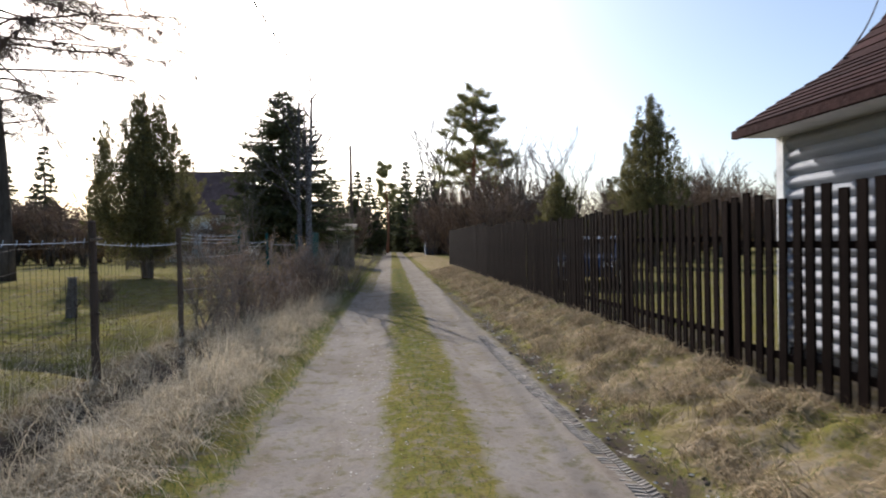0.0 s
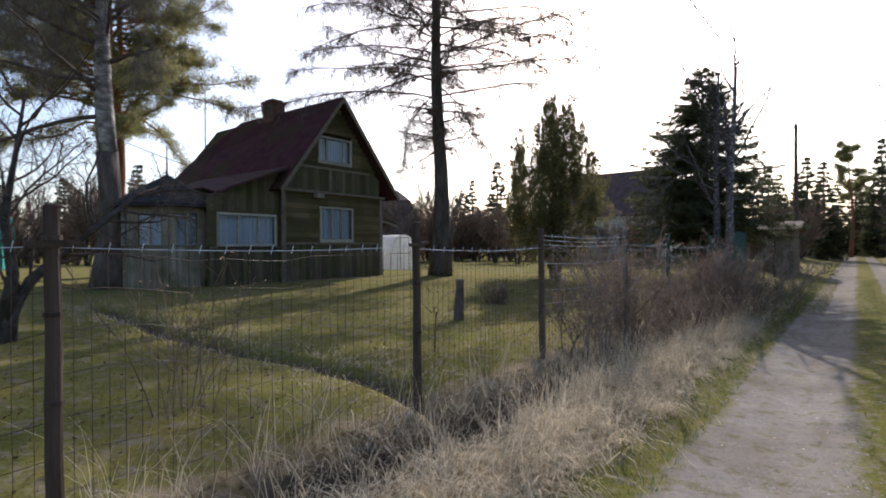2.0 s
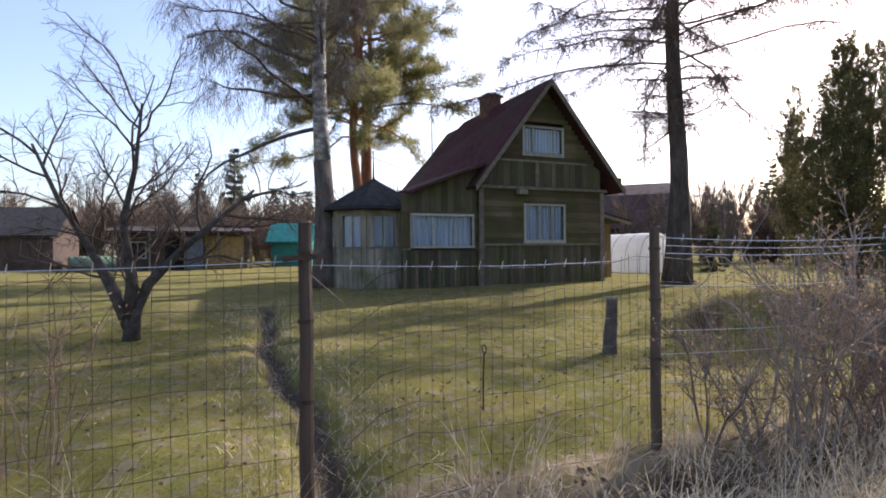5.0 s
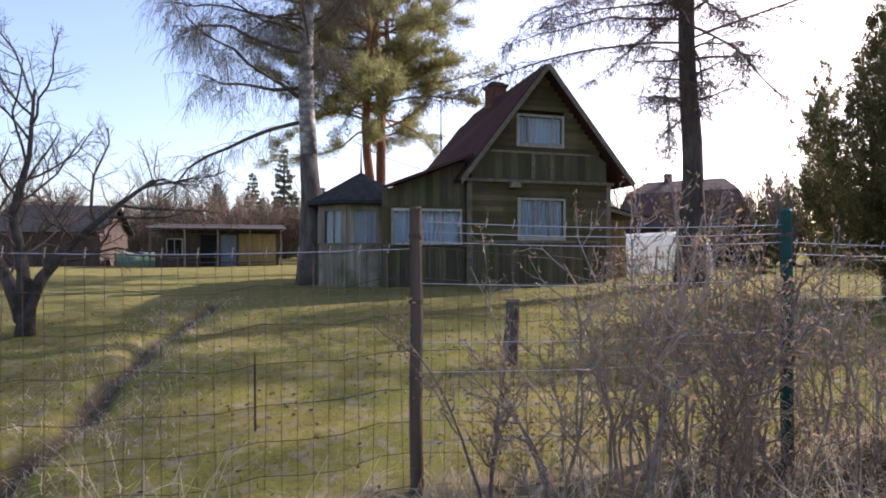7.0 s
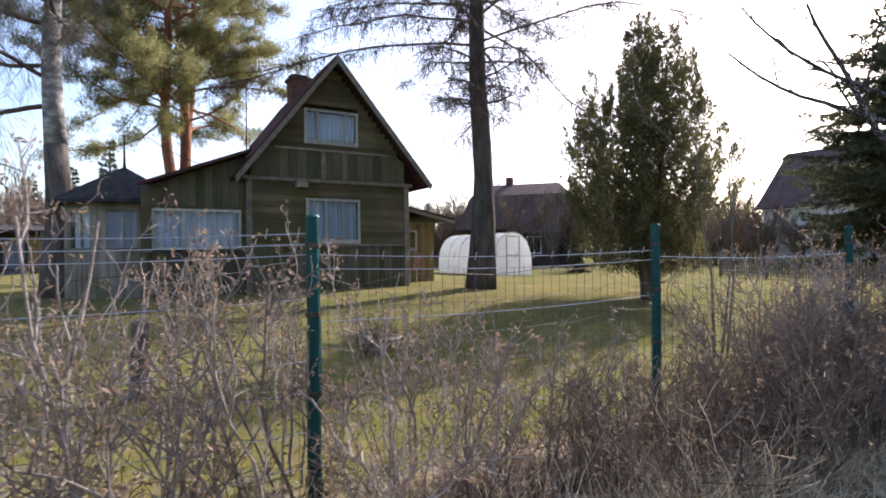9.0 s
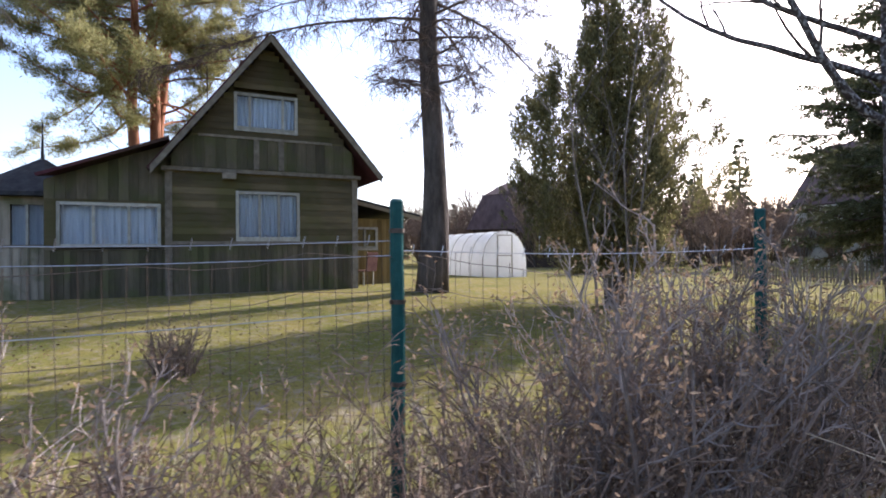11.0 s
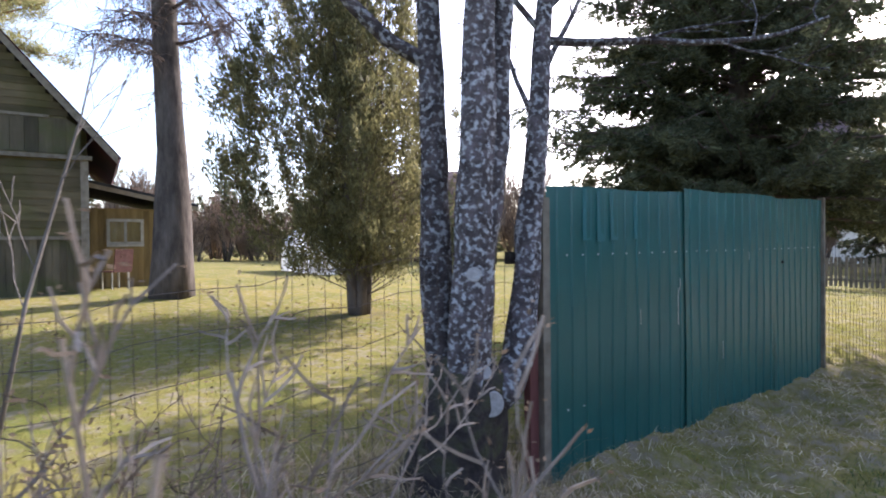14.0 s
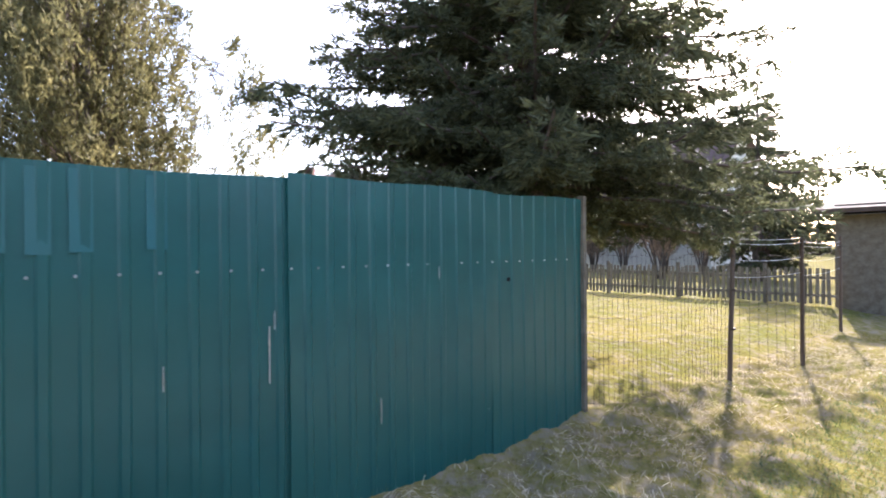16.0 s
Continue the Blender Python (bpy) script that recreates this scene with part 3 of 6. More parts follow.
def sheet_fence():
    """Corrugated green steel sheets in a line, on posts."""
    a, b = Vector((-2.80, 20.62, 0)), Vector((-3.09, 25.1, 0))
    d = (b - a)
    L = d.length
    ang = math.degrees(math.atan2(d.y, d.x))
    th = thing("metal_sheet_fence", (a.x, a.y, 0.0), "green painted corrugated steel sheet fence, worn at the screws", "fence", rz=ang)
    cuts = (-0.06, 1.62, 3.28, L)
    pitch = 0.148
    for k in range(3):
        g = Geo()
        x, prof, end = cuts[k] - (0.03 if k else 0), [], cuts[k + 1]
        while x < end:
            for dx, dz in ((0, 0), (0.094, 0), (0.104, 0.010), (0.138, 0.010)):
                if x + dx <= end:
                    prof.append((x + dx, dz))
            x += pitch
        prof.append((end, 0.0))
        off = (0.0, 0.006, 0.001)[k]
        tops = ((2.06, 2.09), (2.12, 2.13), (2.12, 2.14))[k]
        rowsz = [0.0, 0.25, 0.5, 0.77, 1.0]
        for u in rowsz:
            for px, pz in prof:
                f = (px - cuts[k]) / (end - cuts[k])
                z = 0.08 + u * (tops[0] + (tops[1] - tops[0]) * f - 0.08)
                lip = -0.014 * max(0.0, 1 - (px - cuts[k] + 0.03) / 0.1) if k == 1 else (-0.008 * max(0.0, 1 - (px - cuts[k] + 0.03) / 0.1) if k == 2 else 0.0)
                g.v.append((px, lip - pz - off + 0.007 * math.sin(px * 2.6 + u * 3 + k) + 0.004 * math.sin(px * 9 + u * 7), z + (0.006 * math.sin(px * 5) if u == 1.0 else 0)))
        m = len(prof)
        for r in range(len(rowsz) - 1):
            for q in range(m - 1):
                i0 = r * m + q
                g.f.append((i0, i0 + 1, i0 + m + 1, i0 + m))
        ob = part("steel_sheet", g, M_sheet, th)
        so = ob.modifiers.new("thick", "SOLIDIFY")
        so.thickness = 0.002
    sc = Geo().tube([(0, 0, 0), (0, -0.006, 0)], [0.008, 0.006], 8).mesh("screw", M_steel)
    for k in range(28):
        ob = new("screw", sc)
        ob.parent = th
        ob.matrix_local = pose(0.12 + (k % 26) * 0.165, -0.016, 1.60 if k < 26 else 0.55)
    for k, zb in ((2, 1.70), (3, 1.69), (4, 1.70), (6, 1.71)):
        px, zt, g = pitch * k + 0.003, 2.05 + 0.005 * (k % 3), Geo()
        for j in range(5):
            z = zb + (zt - zb) * j / 4
            for s in (0.0, 0.5, 1.0):
                q, u = px + 0.088 * s, z / 2.06
                g.v.append((q, 0.007 * math.sin(q * 2.6 + u * 3) + 0.004 * math.sin(q * 9 + u * 7) - 0.004 - 0.006 * (1 - j / 4) ** 2, z))
        g.f = [(r * 3 + q, r * 3 + q + 1, r * 3 + q + 4, r * 3 + q + 3) for r in range(4) for q in range(2)]
        part("lap_strip", g, M_sheet_pale, th, "bent strip of lighter sheet lapped over the top").modifiers.new("thick", "SOLIDIFY").thickness = 0.002
    for k, (px, pz, ln) in enumerate(((0.95, 1.05, 0.12), (1.47, 1.0, 0.3), (1.50, 1.28, 0.1), (2.2, 0.62, 0.16), (3.2, 0.5, 0.2), (2.7, 1.5, 0.08))):
        part("scratch", Geo().box(px, -0.022, pz, px + 0.006, -0.0205, pz + ln), M_steel, th, "bare bright scratch in the paint")
    part("bullet_hole", Geo().tube([(3.44, -0.024, 1.46), (3.44, -0.010, 1.46)], [0.018, 0.012], 10), M_dark, th, "small dark dented hole")
    part("end_post", Geo().box(-0.13, -0.035, -0.2, -0.066, 0.03, 1.98), M_house_trim, th, "grey weathered end post")
    part("end_post", Geo().box(-0.22, 0.0, -0.2, -0.145, 0.055, 1.74), M_red_post, th, "old post with flaking red-brown paint")
    part("rail_end", Geo().box(-0.34, 0.058, 1.55, 0.0, 0.10, 1.63), M_bark_foot, th, "dark end of a fence rail")
    part("end_post", Geo().box(L + 0.004, -0.03, -0.2, L + 0.05, 0.03, 2.17), M_house_trim, th, "grey weathered end post")
    part("rail", Geo().box(0, 0.01, 1.56, L, 0.05, 1.62), M_post_wood, th)
    part("rail", Geo().box(0, 0.01, 0.50, L, 0.05, 0.56), M_post_wood, th)
    return th


sheet_fence()


# ---- trees ----
def bent(start, d, length, steps, wander, pull):
    """A wandering line: pull bends it down (negative) or up."""
    p, d = Vector(start), Vector(d).normalized()
    pts = [p.copy()]
    for _ in range(steps):
        d = (d + Vector((random.gauss(0, wander), random.gauss(0, wander), random.gauss(0, wander) + pull))).normalized()
        p = p + d * (length / steps)
        pts.append(p.copy())
    return pts


def side_dir(d, spread):
    """A direction at about spread radians from d."""
    d = Vector(d).normalized()
    s = d.orthogonal().normalized()
    s = Matrix.Rotation(random.uniform(0, 2 * math.pi), 3, d) @ s
    return (d * math.cos(spread) + s * math.sin(spread)).normalized()


def grow(geo, pts, r0, depth, ratio, kids, spread, wander, pull, thin=0.0012, sides=5, first=0.25):
    """Side branches on a line, again and again; tubes go into geo."""
    r1 = max(thin, r0 * 0.35)
    n = len(pts)
    geo.tube(pts, [r0 + (r1 - r0) * k / (n - 1) for k in range(n)], max(3, sides), False)
    if depth == 0:
        return
    length = sum((pts[k + 1] - pts[k]).length for k in range(n - 1))
    for j in range(kids):
        u = first + (1 - first) * (j + random.random()) / kids
        k = min(n - 2, int(u * (n - 1)))
        f = u * (n - 1) - k
        p = pts[k].lerp(pts[k + 1], f)
        L = length * ratio * (1.15 - 0.6 * u) * random.uniform(0.7, 1.25)
        r = max(thin, (r0 + (r1 - r0) * u) * 0.55)
        line = bent(p, side_dir(pts[k + 1] - pts[k], spread * random.uniform(0.7, 1.3)), L, 4 if depth > 1 else 3, wander, pull)
        grow(geo, line, r, depth - 1, ratio, kids, spread, wander, pull, thin, sides - 1)


def trunk_tube(geo, pts, radii, sides=14, flare=0.0, rough=0.06):
    """A trunk with uneven bark and a flared foot."""
    b = len(geo.v)
    geo.tube(pts, radii, sides)
    for i in range(b, len(geo.v)):
        k = (i - b) // sides
        if k >= len(pts):
            break
        c = Vector(pts[k])
        o = Vector(geo.v[i]) - c
        a = math.atan2(o.y, o.x)
        s = 1 + rough * math.sin(5 * a + k) + rough * 0.7 * random.uniform(-1, 1)
        if k < 3:
            s *= 1 + flare * (1 - k / 3) * (1 + 0.35 * math.sin(4 * a))
        geo.v[i] = tuple(c + o * s)
    return geo


def larch(x, y):
    z0 = zat(x, y)
    th = thing("larch_tree", (x, y, z0), "tall bare larch with dark trunk and drooping twigs", "tree")
    H = 17.0
    pts = [Vector((0.10 * math.sin(k * 0.5), 0.06 * math.sin(k * 0.8), -0.15 + H * k / 16)) for k in range(17)]
    rad = [0.30 * (1 - k / 17) ** 0.75 + 0.01 for k in range(17)]
    part("trunk", trunk_tube(Geo(), pts, rad, 14, 0.45, 0.07), M_bark_larch, th, smooth=True)
    limbs, twigs = Geo(), []
    for k in range(98):
        z = 4.6 + 11.8 * ((k + random.random()) / 98) ** 0.9
        a = k * 2.4 + random.uniform(-0.4, 0.4)
        L = (7.9 - 0.36 * (z - 6.5)) * random.uniform(0.6, 1.05) * (0.22 if z < 6.6 else 1)
        d = Vector((math.cos(a), math.sin(a), random.uniform(-0.05, 0.3)))
        line = bent((pts[1].x, 0, z), d, L, 8, 0.10, -0.03 if z < 10 else 0.0)
        limbs.tube(line, [0.036 * (1 - j / 9) + 0.005 for j in range(9)], 5, False)
        for j in range(int(L * 8)):
            u = random.uniform(0.12, 1) * 8
            q = min(7, int(u))
            p = line[q].lerp(line[q + 1], u - q)
            sd = side_dir(line[q + 1] - line[q], random.uniform(0.6, 1.3))
            sd.z = sd.z * 0.3 - 0.1
            sub = bent(p, sd, random.uniform(0.4, 1.7) * (1.15 - u / 12), 4, 0.2, -0.10)
            limbs.tube(sub, [0.011, 0.009, 0.007, 0.006, 0.004], 3, False)
            for _ in range(13):
                v = random.uniform(0.05, 1) * 4
                w = min(3, int(v))
                pp = sub[w].lerp(sub[w + 1], v - w)
                tw = bent(pp, side_dir(Vector((0, 0, -1)), random.uniform(0.2, 1.9)), random.uniform(0.12, 0.5), 2, 0.25, -0.22)
                twigs.append(tw)
    tagged(part("branchwork", limbs, M_twig_dark, th, "dark bare limbs"), kind="stuff")
    tg = Geo()
    for t in twigs:
        tg.tube(t, [0.0058, 0.005, 0.004], 3, False)
    tagged(part("twig_growth", tg, M_twig_dark, th, "fine hanging brown twigs"), kind="stuff")
    return th


larch(-12.7, 19.4)


def birch(x, y):
    z0 = zat(x, y)
    th = thing("birch_tree", (x, y, z0), "tall birch with rough dark foot, white upper bark and hanging twigs", "tree")
    pts = [Vector((0.16 * math.sin(k * 0.45) + 0.02 * k, 0.1 * math.sin(k * 0.6 + 1), -0.15 + 15.0 * k / 15)) for k in range(16)]
    low = [0.40, 0.35, 0.30, 0.275, 0.255]
    part("lower_trunk", trunk_tube(Geo(), pts[:5], low[:5], 16, 0.35, 0.10), M_bark_larch, th, "dark furrowed old bark", smooth=True)
    part("upper_trunk", trunk_tube(Geo(), pts[4:], [0.24 * (1 - k / 13) + 0.015 for k in range(12)], 14, 0, 0.05), M_bark_birch, th, "white and grey birch bark", smooth=True)
    limbs, twigs = Geo(), Geo()
    for k in range(34):
        z = 4.6 + 9.8 * (k + random.random()) / 34
        a = k * 2.4 + random.uniform(-0.5, 0.5)
        L = random.uniform(2.6, 4.6) * (1 - 0.035 * (z - 4))
        if k < 8:
            z, a, L = 4.9 + 0.5 * k, (-1.7, -1.3, -2.1, 0.4, -1.5, -0.9, -1.9, -1.6)[k], (5.0, 4.2, 4.6, 3.2, 4.8, 4.0, 4.6, 4.4)[k]
        line = bent((0.1, 0, z), (math.cos(a), math.sin(a), 0.12 if k < 8 else random.uniform(0.15, 0.8)), L, 8, 0.17, 0.02 if k < 8 else -0.03)
        limbs.tube(line, [(0.065 if k < 5 else 0.045) * (1 - j / 9.5) + 0.004 for j in range(9)], 6, False)
        for j in range(int(L * 5)):
            u = random.uniform(0.15, 1) * 8
            q = min(7, int(u))
            p = line[q].lerp(line[q + 1], u - q)
            sub = bent(p, side_dir(line[q + 1] - line[q], random.uniform(0.5, 1.1)), random.uniform(0.5, 1.4), 5, 0.14, -0.16)
            limbs.tube(sub, [0.012, 0.009, 0.007, 0.005, 0.004, 0.003], 3, False)
            for _ in range(18):
                v = random.uniform(0.2, 1) * 5
                w = min(4, int(v))
                tw = bent(sub[w].lerp(sub[w + 1], v - w), (random.gauss(0, 0.6), random.gauss(0, 0.6), -0.3), random.uniform(0.35, 1.1), 3, 0.1, -0.45)
                twigs.tube(tw, [0.0042, 0.0038, 0.0034, 0.0028], 3, False)
    tagged(part("branchwork", limbs, M_twig_dark, th, "dark grey limbs"), kind="stuff")
    tagged(part("twig_growth", twigs, M_twig, th, "long hanging grey twigs"), kind="stuff")
    return th


birch(-16.9, 9.25)


def pine(x, y, H, crown_from, spread, bends=0.3, name="pine_tree", n=30, label="tall pine with orange trunk and clumped green needles", leaf=1.0, fork=False):
    z0 = zat(x, y)
    th = thing(name, (x, y, z0), label, "tree", "pines")
    trunks = [[Vector((bends * math.sin(k * 0.5 + x), bends * math.sin(k * 0.37 + y), -0.1 + H * k / 12)) for k in range(13)]]
    if fork:
        trunks.append([Vector((0.25 + 0.09 * k, -0.1 - 0.05 * k + 0.15 * math.sin(k), -0.1 + H * 0.94 * k / 12)) for k in range(13)])
        trunks.append([Vector((-0.2 - 0.07 * k, 0.2 + 0.06 * k + 0.1 * math.sin(k), -0.1 + H * 0.88 * k / 12)) for k in range(13)])
    tg = Geo()
    for t in trunks:
        trunk_tube(tg, t, [0.24 * (1 - k / 13) ** 0.8 + 0.02 for k in range(13)], 10, 0.2, 0.05)
    part("trunk", tg, M_bark_pine, th, smooth=True)
    limbs, cs, ax = Geo(), [], []
    for t in trunks:
        for k in range(n):
            u = crown_from + (1 - crown_from) * (k + random.random()) / n
            q = min(11, int(u * 12))
            p = t[q].lerp(t[q + 1], u * 12 - q)
            a = k * 2.4 + random.uniform(-0.6, 0.6)
            L = spread * (1.1 - 0.75 * (u - crown_from) / (1 - crown_from)) * random.uniform(0.55, 1.1)
            line = bent(p, (math.cos(a), math.sin(a), random.uniform(-0.15, 0.45)), L, 6, 0.2, 0.03)
            limbs.tube(line, [0.05 * (1 - j / 7) + 0.006 for j in range(7)], 5, False)
            for j in range(int(5 + L * 4)):
                v = random.uniform(0.3, 1) * 6
                w = min(5, int(v))
                c = line[w].lerp(line[w + 1], v - w)
                sub = bent(c, side_dir(line[w + 1] - line[w], 0.8), random.uniform(0.2, 0.7), 3, 0.25, 0.12)
                limbs.tube(sub, [0.008, 0.006, 0.005, 0.003], 3, False)
                for e in sub[1:]:
                    m = 30
                    cs.append(np.array(e) + rng.normal(0, 0.13, (m, 3)) * np.array((1, 1, 0.7)))
                    ax.append(rng.normal(size=(m, 3)) + np.array((0, 0, 0.5)))
    tagged(part("branchwork", limbs, M_bark_pine, th), kind="stuff")
    c, a = np.concatenate(cs), np.concatenate(ax)
    tagged(part("needle_foliage", quads_mesh("needle_foliage", sprays(c, a, 0.22 * leaf, 0.028 * leaf), M_pine), M_pine, th), kind="stuff")
    return th


pine(-24.94, 12.56, 17.0, 0.40, 6.2, 0.3, fork=True, n=40, leaf=0.92, label="broad pine with several orange stems behind the cottage")


def juniper(x, y, H, R, name="juniper_tree", label="broad columnar juniper with dense scaly green foliage", count=1500, egg=False):
    """A columnar evergreen of many upright plumes."""
    z0 = zat(x, y)
    th = thing(name, (x, y, z0), label, "tree", "columnar evergreens")
    g = Geo()
    for k in range(5):
        a = k * 1.26
        pts = [Vector((0.10 * math.cos(a) * (1 + j * 0.6), 0.10 * math.sin(a) * (1 + j * 0.6), -0.1 + H * 0.85 * j / 8)) for j in range(9)]
        trunk_tube(g, pts, [0.075 * (1 - j / 9) + 0.008 for j in range(9)], 7, 0.3)
    part("trunk", g, M_bark_larch, th, smooth=True)
    cs, ax, br = [], [], Geo()
    plumes = []
    for k in range(46):
        q = math.sqrt(random.random()) if k > (17 if egg else 9) else (0.5 if egg else 0.32) * random.random()
        a = random.uniform(0, 2 * math.pi)
        top = H * max(0.35, (1 - (0.42 if egg else 0.5) * q ** (2.6 if egg else 2.0))) * random.uniform(0.86, 1.0)
        low = random.uniform(0.5, 0.5 + 0.45 * q * H * 0.3)
        if egg and k % 3 == 0 and k > 17:
            low, q = top * random.uniform(0.35, 0.6), min(1.1, q * 1.15)
        plumes.append((a, q, top, low))
    for k in range(count):
        a, q, top, low = plumes[k % 46]
        u = random.random() ** 1.1
        z = low + (top - low) * u
        wide = R * (0.6 + 0.4 * min(1, z / (0.3 * H))) * (1 - 0.38 * (z / H) ** 2)
        rr = wide * q * (0.72 + 0.28 * u)
        if egg:
            rr = R * q * (0.55 + 0.45 * min(1, z / (0.34 * H))) * (1 - 0.42 * (z / H) ** 2.5)
        fat = (0.21 if egg else 0.30) * (1 - u ** 2) + 0.05
        c = np.array((rr * math.cos(a) + random.gauss(0, fat), rr * math.sin(a) + random.gauss(0, fat), z))
        L = random.uniform(0.22, 0.5) * (1 - 0.35 * u)
        d = np.array((0.35 * math.cos(a) * q, 0.35 * math.sin(a) * q, 1.0))
        m = 58 if egg else 38
        t = rng.random(m)[:, None]
        cs.append(c + d * t * L + rng.normal(0, 0.085, (m, 3)) * (1.1 - t))
        ax.append(d + rng.normal(0, 0.55, (m, 3)))
        if k % 6 == 0:
            br.tube([Vector((0.15 * rr * math.cos(a), 0.15 * rr * math.sin(a), max(0.3, z - 0.5))), Vector(c)], [0.012, 0.004], 3, False)
    tagged(part("branchwork", br, M_twig_dark, th), kind="stuff")
    tagged(part("foliage", quads_mesh("foliage", sprays(np.concatenate(cs), np.concatenate(ax), 0.095 if egg else 0.13, 0.023 if egg else 0.03), M_thuja), M_thuja, th), kind="stuff")
    return th


juniper(-9.1, 22.0, 7.0, 2.0, count=2150, egg=True)


def spruce(x, y, H, R, name="spruce_tree", bottom=0.8, whorls=34, label="large dark green spruce with drooping branches", dense=1.0, leaf=1.0):
    z0 = zat(x, y)
    th = thing(name, (x, y, z0), label, "tree", "spruces")
    pts = [Vector((0, 0, -0.1 + H * k / 10)) for k in range(11)]
    part("trunk", trunk_tube(Geo(), pts, [0.02 + 0.024 * H * (1 - k / 10) for k in range(11)], 10, 0.3), M_bark_larch, th, smooth=True)
    limbs, cs, ax = Geo(), [], []
    for w in range(whorls):
        u = w / whorls
        z = bottom + (H - bottom) * u ** 0.95
        L0 = R * (1 - u) ** 0.8 * (0.8 + 0.2 * math.sin(min(1.0, u * 5) * math.pi / 2))
        for k in range(max(4, int(9 - 4 * u))):
            a = random.uniform(0, 2 * math.pi)
            L = max(0.15, L0 * random.uniform(0.72, 1.08))
            d = Vector((math.cos(a), math.sin(a), 0.28 * u + random.uniform(-0.15, 0.1)))
            line = bent((0, 0, z), d, L, 6, 0.05, -0.035 if u < 0.6 else 0.0)
            line[-1].z += 0.05 * L
            if any(p.z + z0 < 2.35 and p.x + x > -3.25 and p.y + y < 25.4 for p in line[2:]):
                continue
            limbs.tube(line, [0.03 * (1 - j / 7) * (1 - 0.6 * u) + 0.004 for j in range(7)], 4, False)
            m = max(2, int(L * 7 * dense))
            for j in range(m):
                v = (0.18 + 0.82 * (j + random.random()) / m) * 6
                q = min(5, int(v))
                p = line[q].lerp(line[q + 1], v - q)
                fwd = (line[q + 1] - line[q]).normalized()
                sd = Vector((-fwd.y, fwd.x, 0)) * random.choice((-1, 1)) + fwd * 0.7 + Vector((0, 0, random.uniform(-0.55, 0.05)))
                sl = random.uniform(0.25, 0.75) * (1.1 - v / 9) * (0.5 + 0.5 * L / R)
                n = max(10, int(sl * 150))
                t = rng.random(n)[:, None]
                s3 = np.array(sd.normalized())
                cs.append(np.array(p) + s3 * t * sl + np.array((0, 0, -0.25)) * sl * t ** 2 + rng.normal(0, 0.018, (n, 3)))
                ax.append(s3 * 0.9 + rng.normal(0, 0.5, (n, 3)))
    tagged(part("branchwork", limbs, M_twig_dark, th), kind="stuff")
    tagged(part("needle_foliage", quads_mesh("needle_foliage", sprays(np.concatenate(cs), np.concatenate(ax), 0.088 * leaf, 0.019 * leaf), M_spruce), M_spruce, th), kind="stuff")
    return th


spruce(-4.75, 26.4, 8.5, 3.85, bottom=1.75, whorls=56, dense=1.6, leaf=1.15)
spruce(-8.5, 44.0, 8.0, 2.4, whorls=22, leaf=1.8, label="dark spruce standing behind another one")


def bare_tree(name, x, y, label, stems, depth, kids, spread, wander, pull, ratio, bark, twig, thin=0.002, group="", limb=0.34):
    """stems: lists of (points, radius); branches grow from the stems' upper part."""
    z0 = zat(x, y)
    th = thing(name, (x, y, z0), label, "tree", group)
    for pts, r, first in stems:
        pts = [Vector(p) for p in pts]
        n = len(pts)
        part("stem", trunk_tube(Geo(), pts, [r * (1 - 0.8 * k / (n - 1)) for k in range(n)], 12, 0.25, 0.06), bark, th, smooth=True)
        g = Geo()
        length = sum((pts[k + 1] - pts[k]).length for k in range(n - 1))
        for j in range(kids + 3):
            u = first + (1 - first) * (j + random.random()) / (kids + 3)
            k = min(n - 2, int(u * (n - 1)))
            p = pts[k].lerp(pts[k + 1], u * (n - 1) - k)
            line = bent(p, side_dir(pts[k + 1] - pts[k], spread), length * ratio * random.uniform(0.7, 1.2), 6, wander, pull)
            grow(g, line, r * limb, depth, ratio, kids, spread, wander, pull, thin)
        tagged(part("branchwork", g, twig, th), kind="stuff")
    return th


bare_tree("apple_tree", -9.0, 4.95, "old bare apple tree with crooked spreading grey branches on the lawn",
          [([(0, 0, -0.1), (0.02, 0.05, 0.35), (0.1, 0.25, 0.8), (0.3, 0.7, 1.3), (0.4, 1.2, 1.75), (0.3, 1.7, 2.2)], 0.10, 0.25),
           ([(0, 0, 0.2), (-0.1, -0.2, 0.7), (-0.2, -0.5, 1.3), (-0.3, -0.9, 2.0), (-0.2, -1.2, 2.8)], 0.085, 0.25),
           ([(0, 0, 0.3), (0.15, 0.05, 0.9), (0.2, -0.05, 1.7), (0.1, 0.1, 2.5), (0.2, 0.2, 3.4)], 0.08, 0.25)],
          2, 9, 0.85, 0.2, 0.03, 0.46, M_bark_apple, M_twig_dark, limb=0.24)


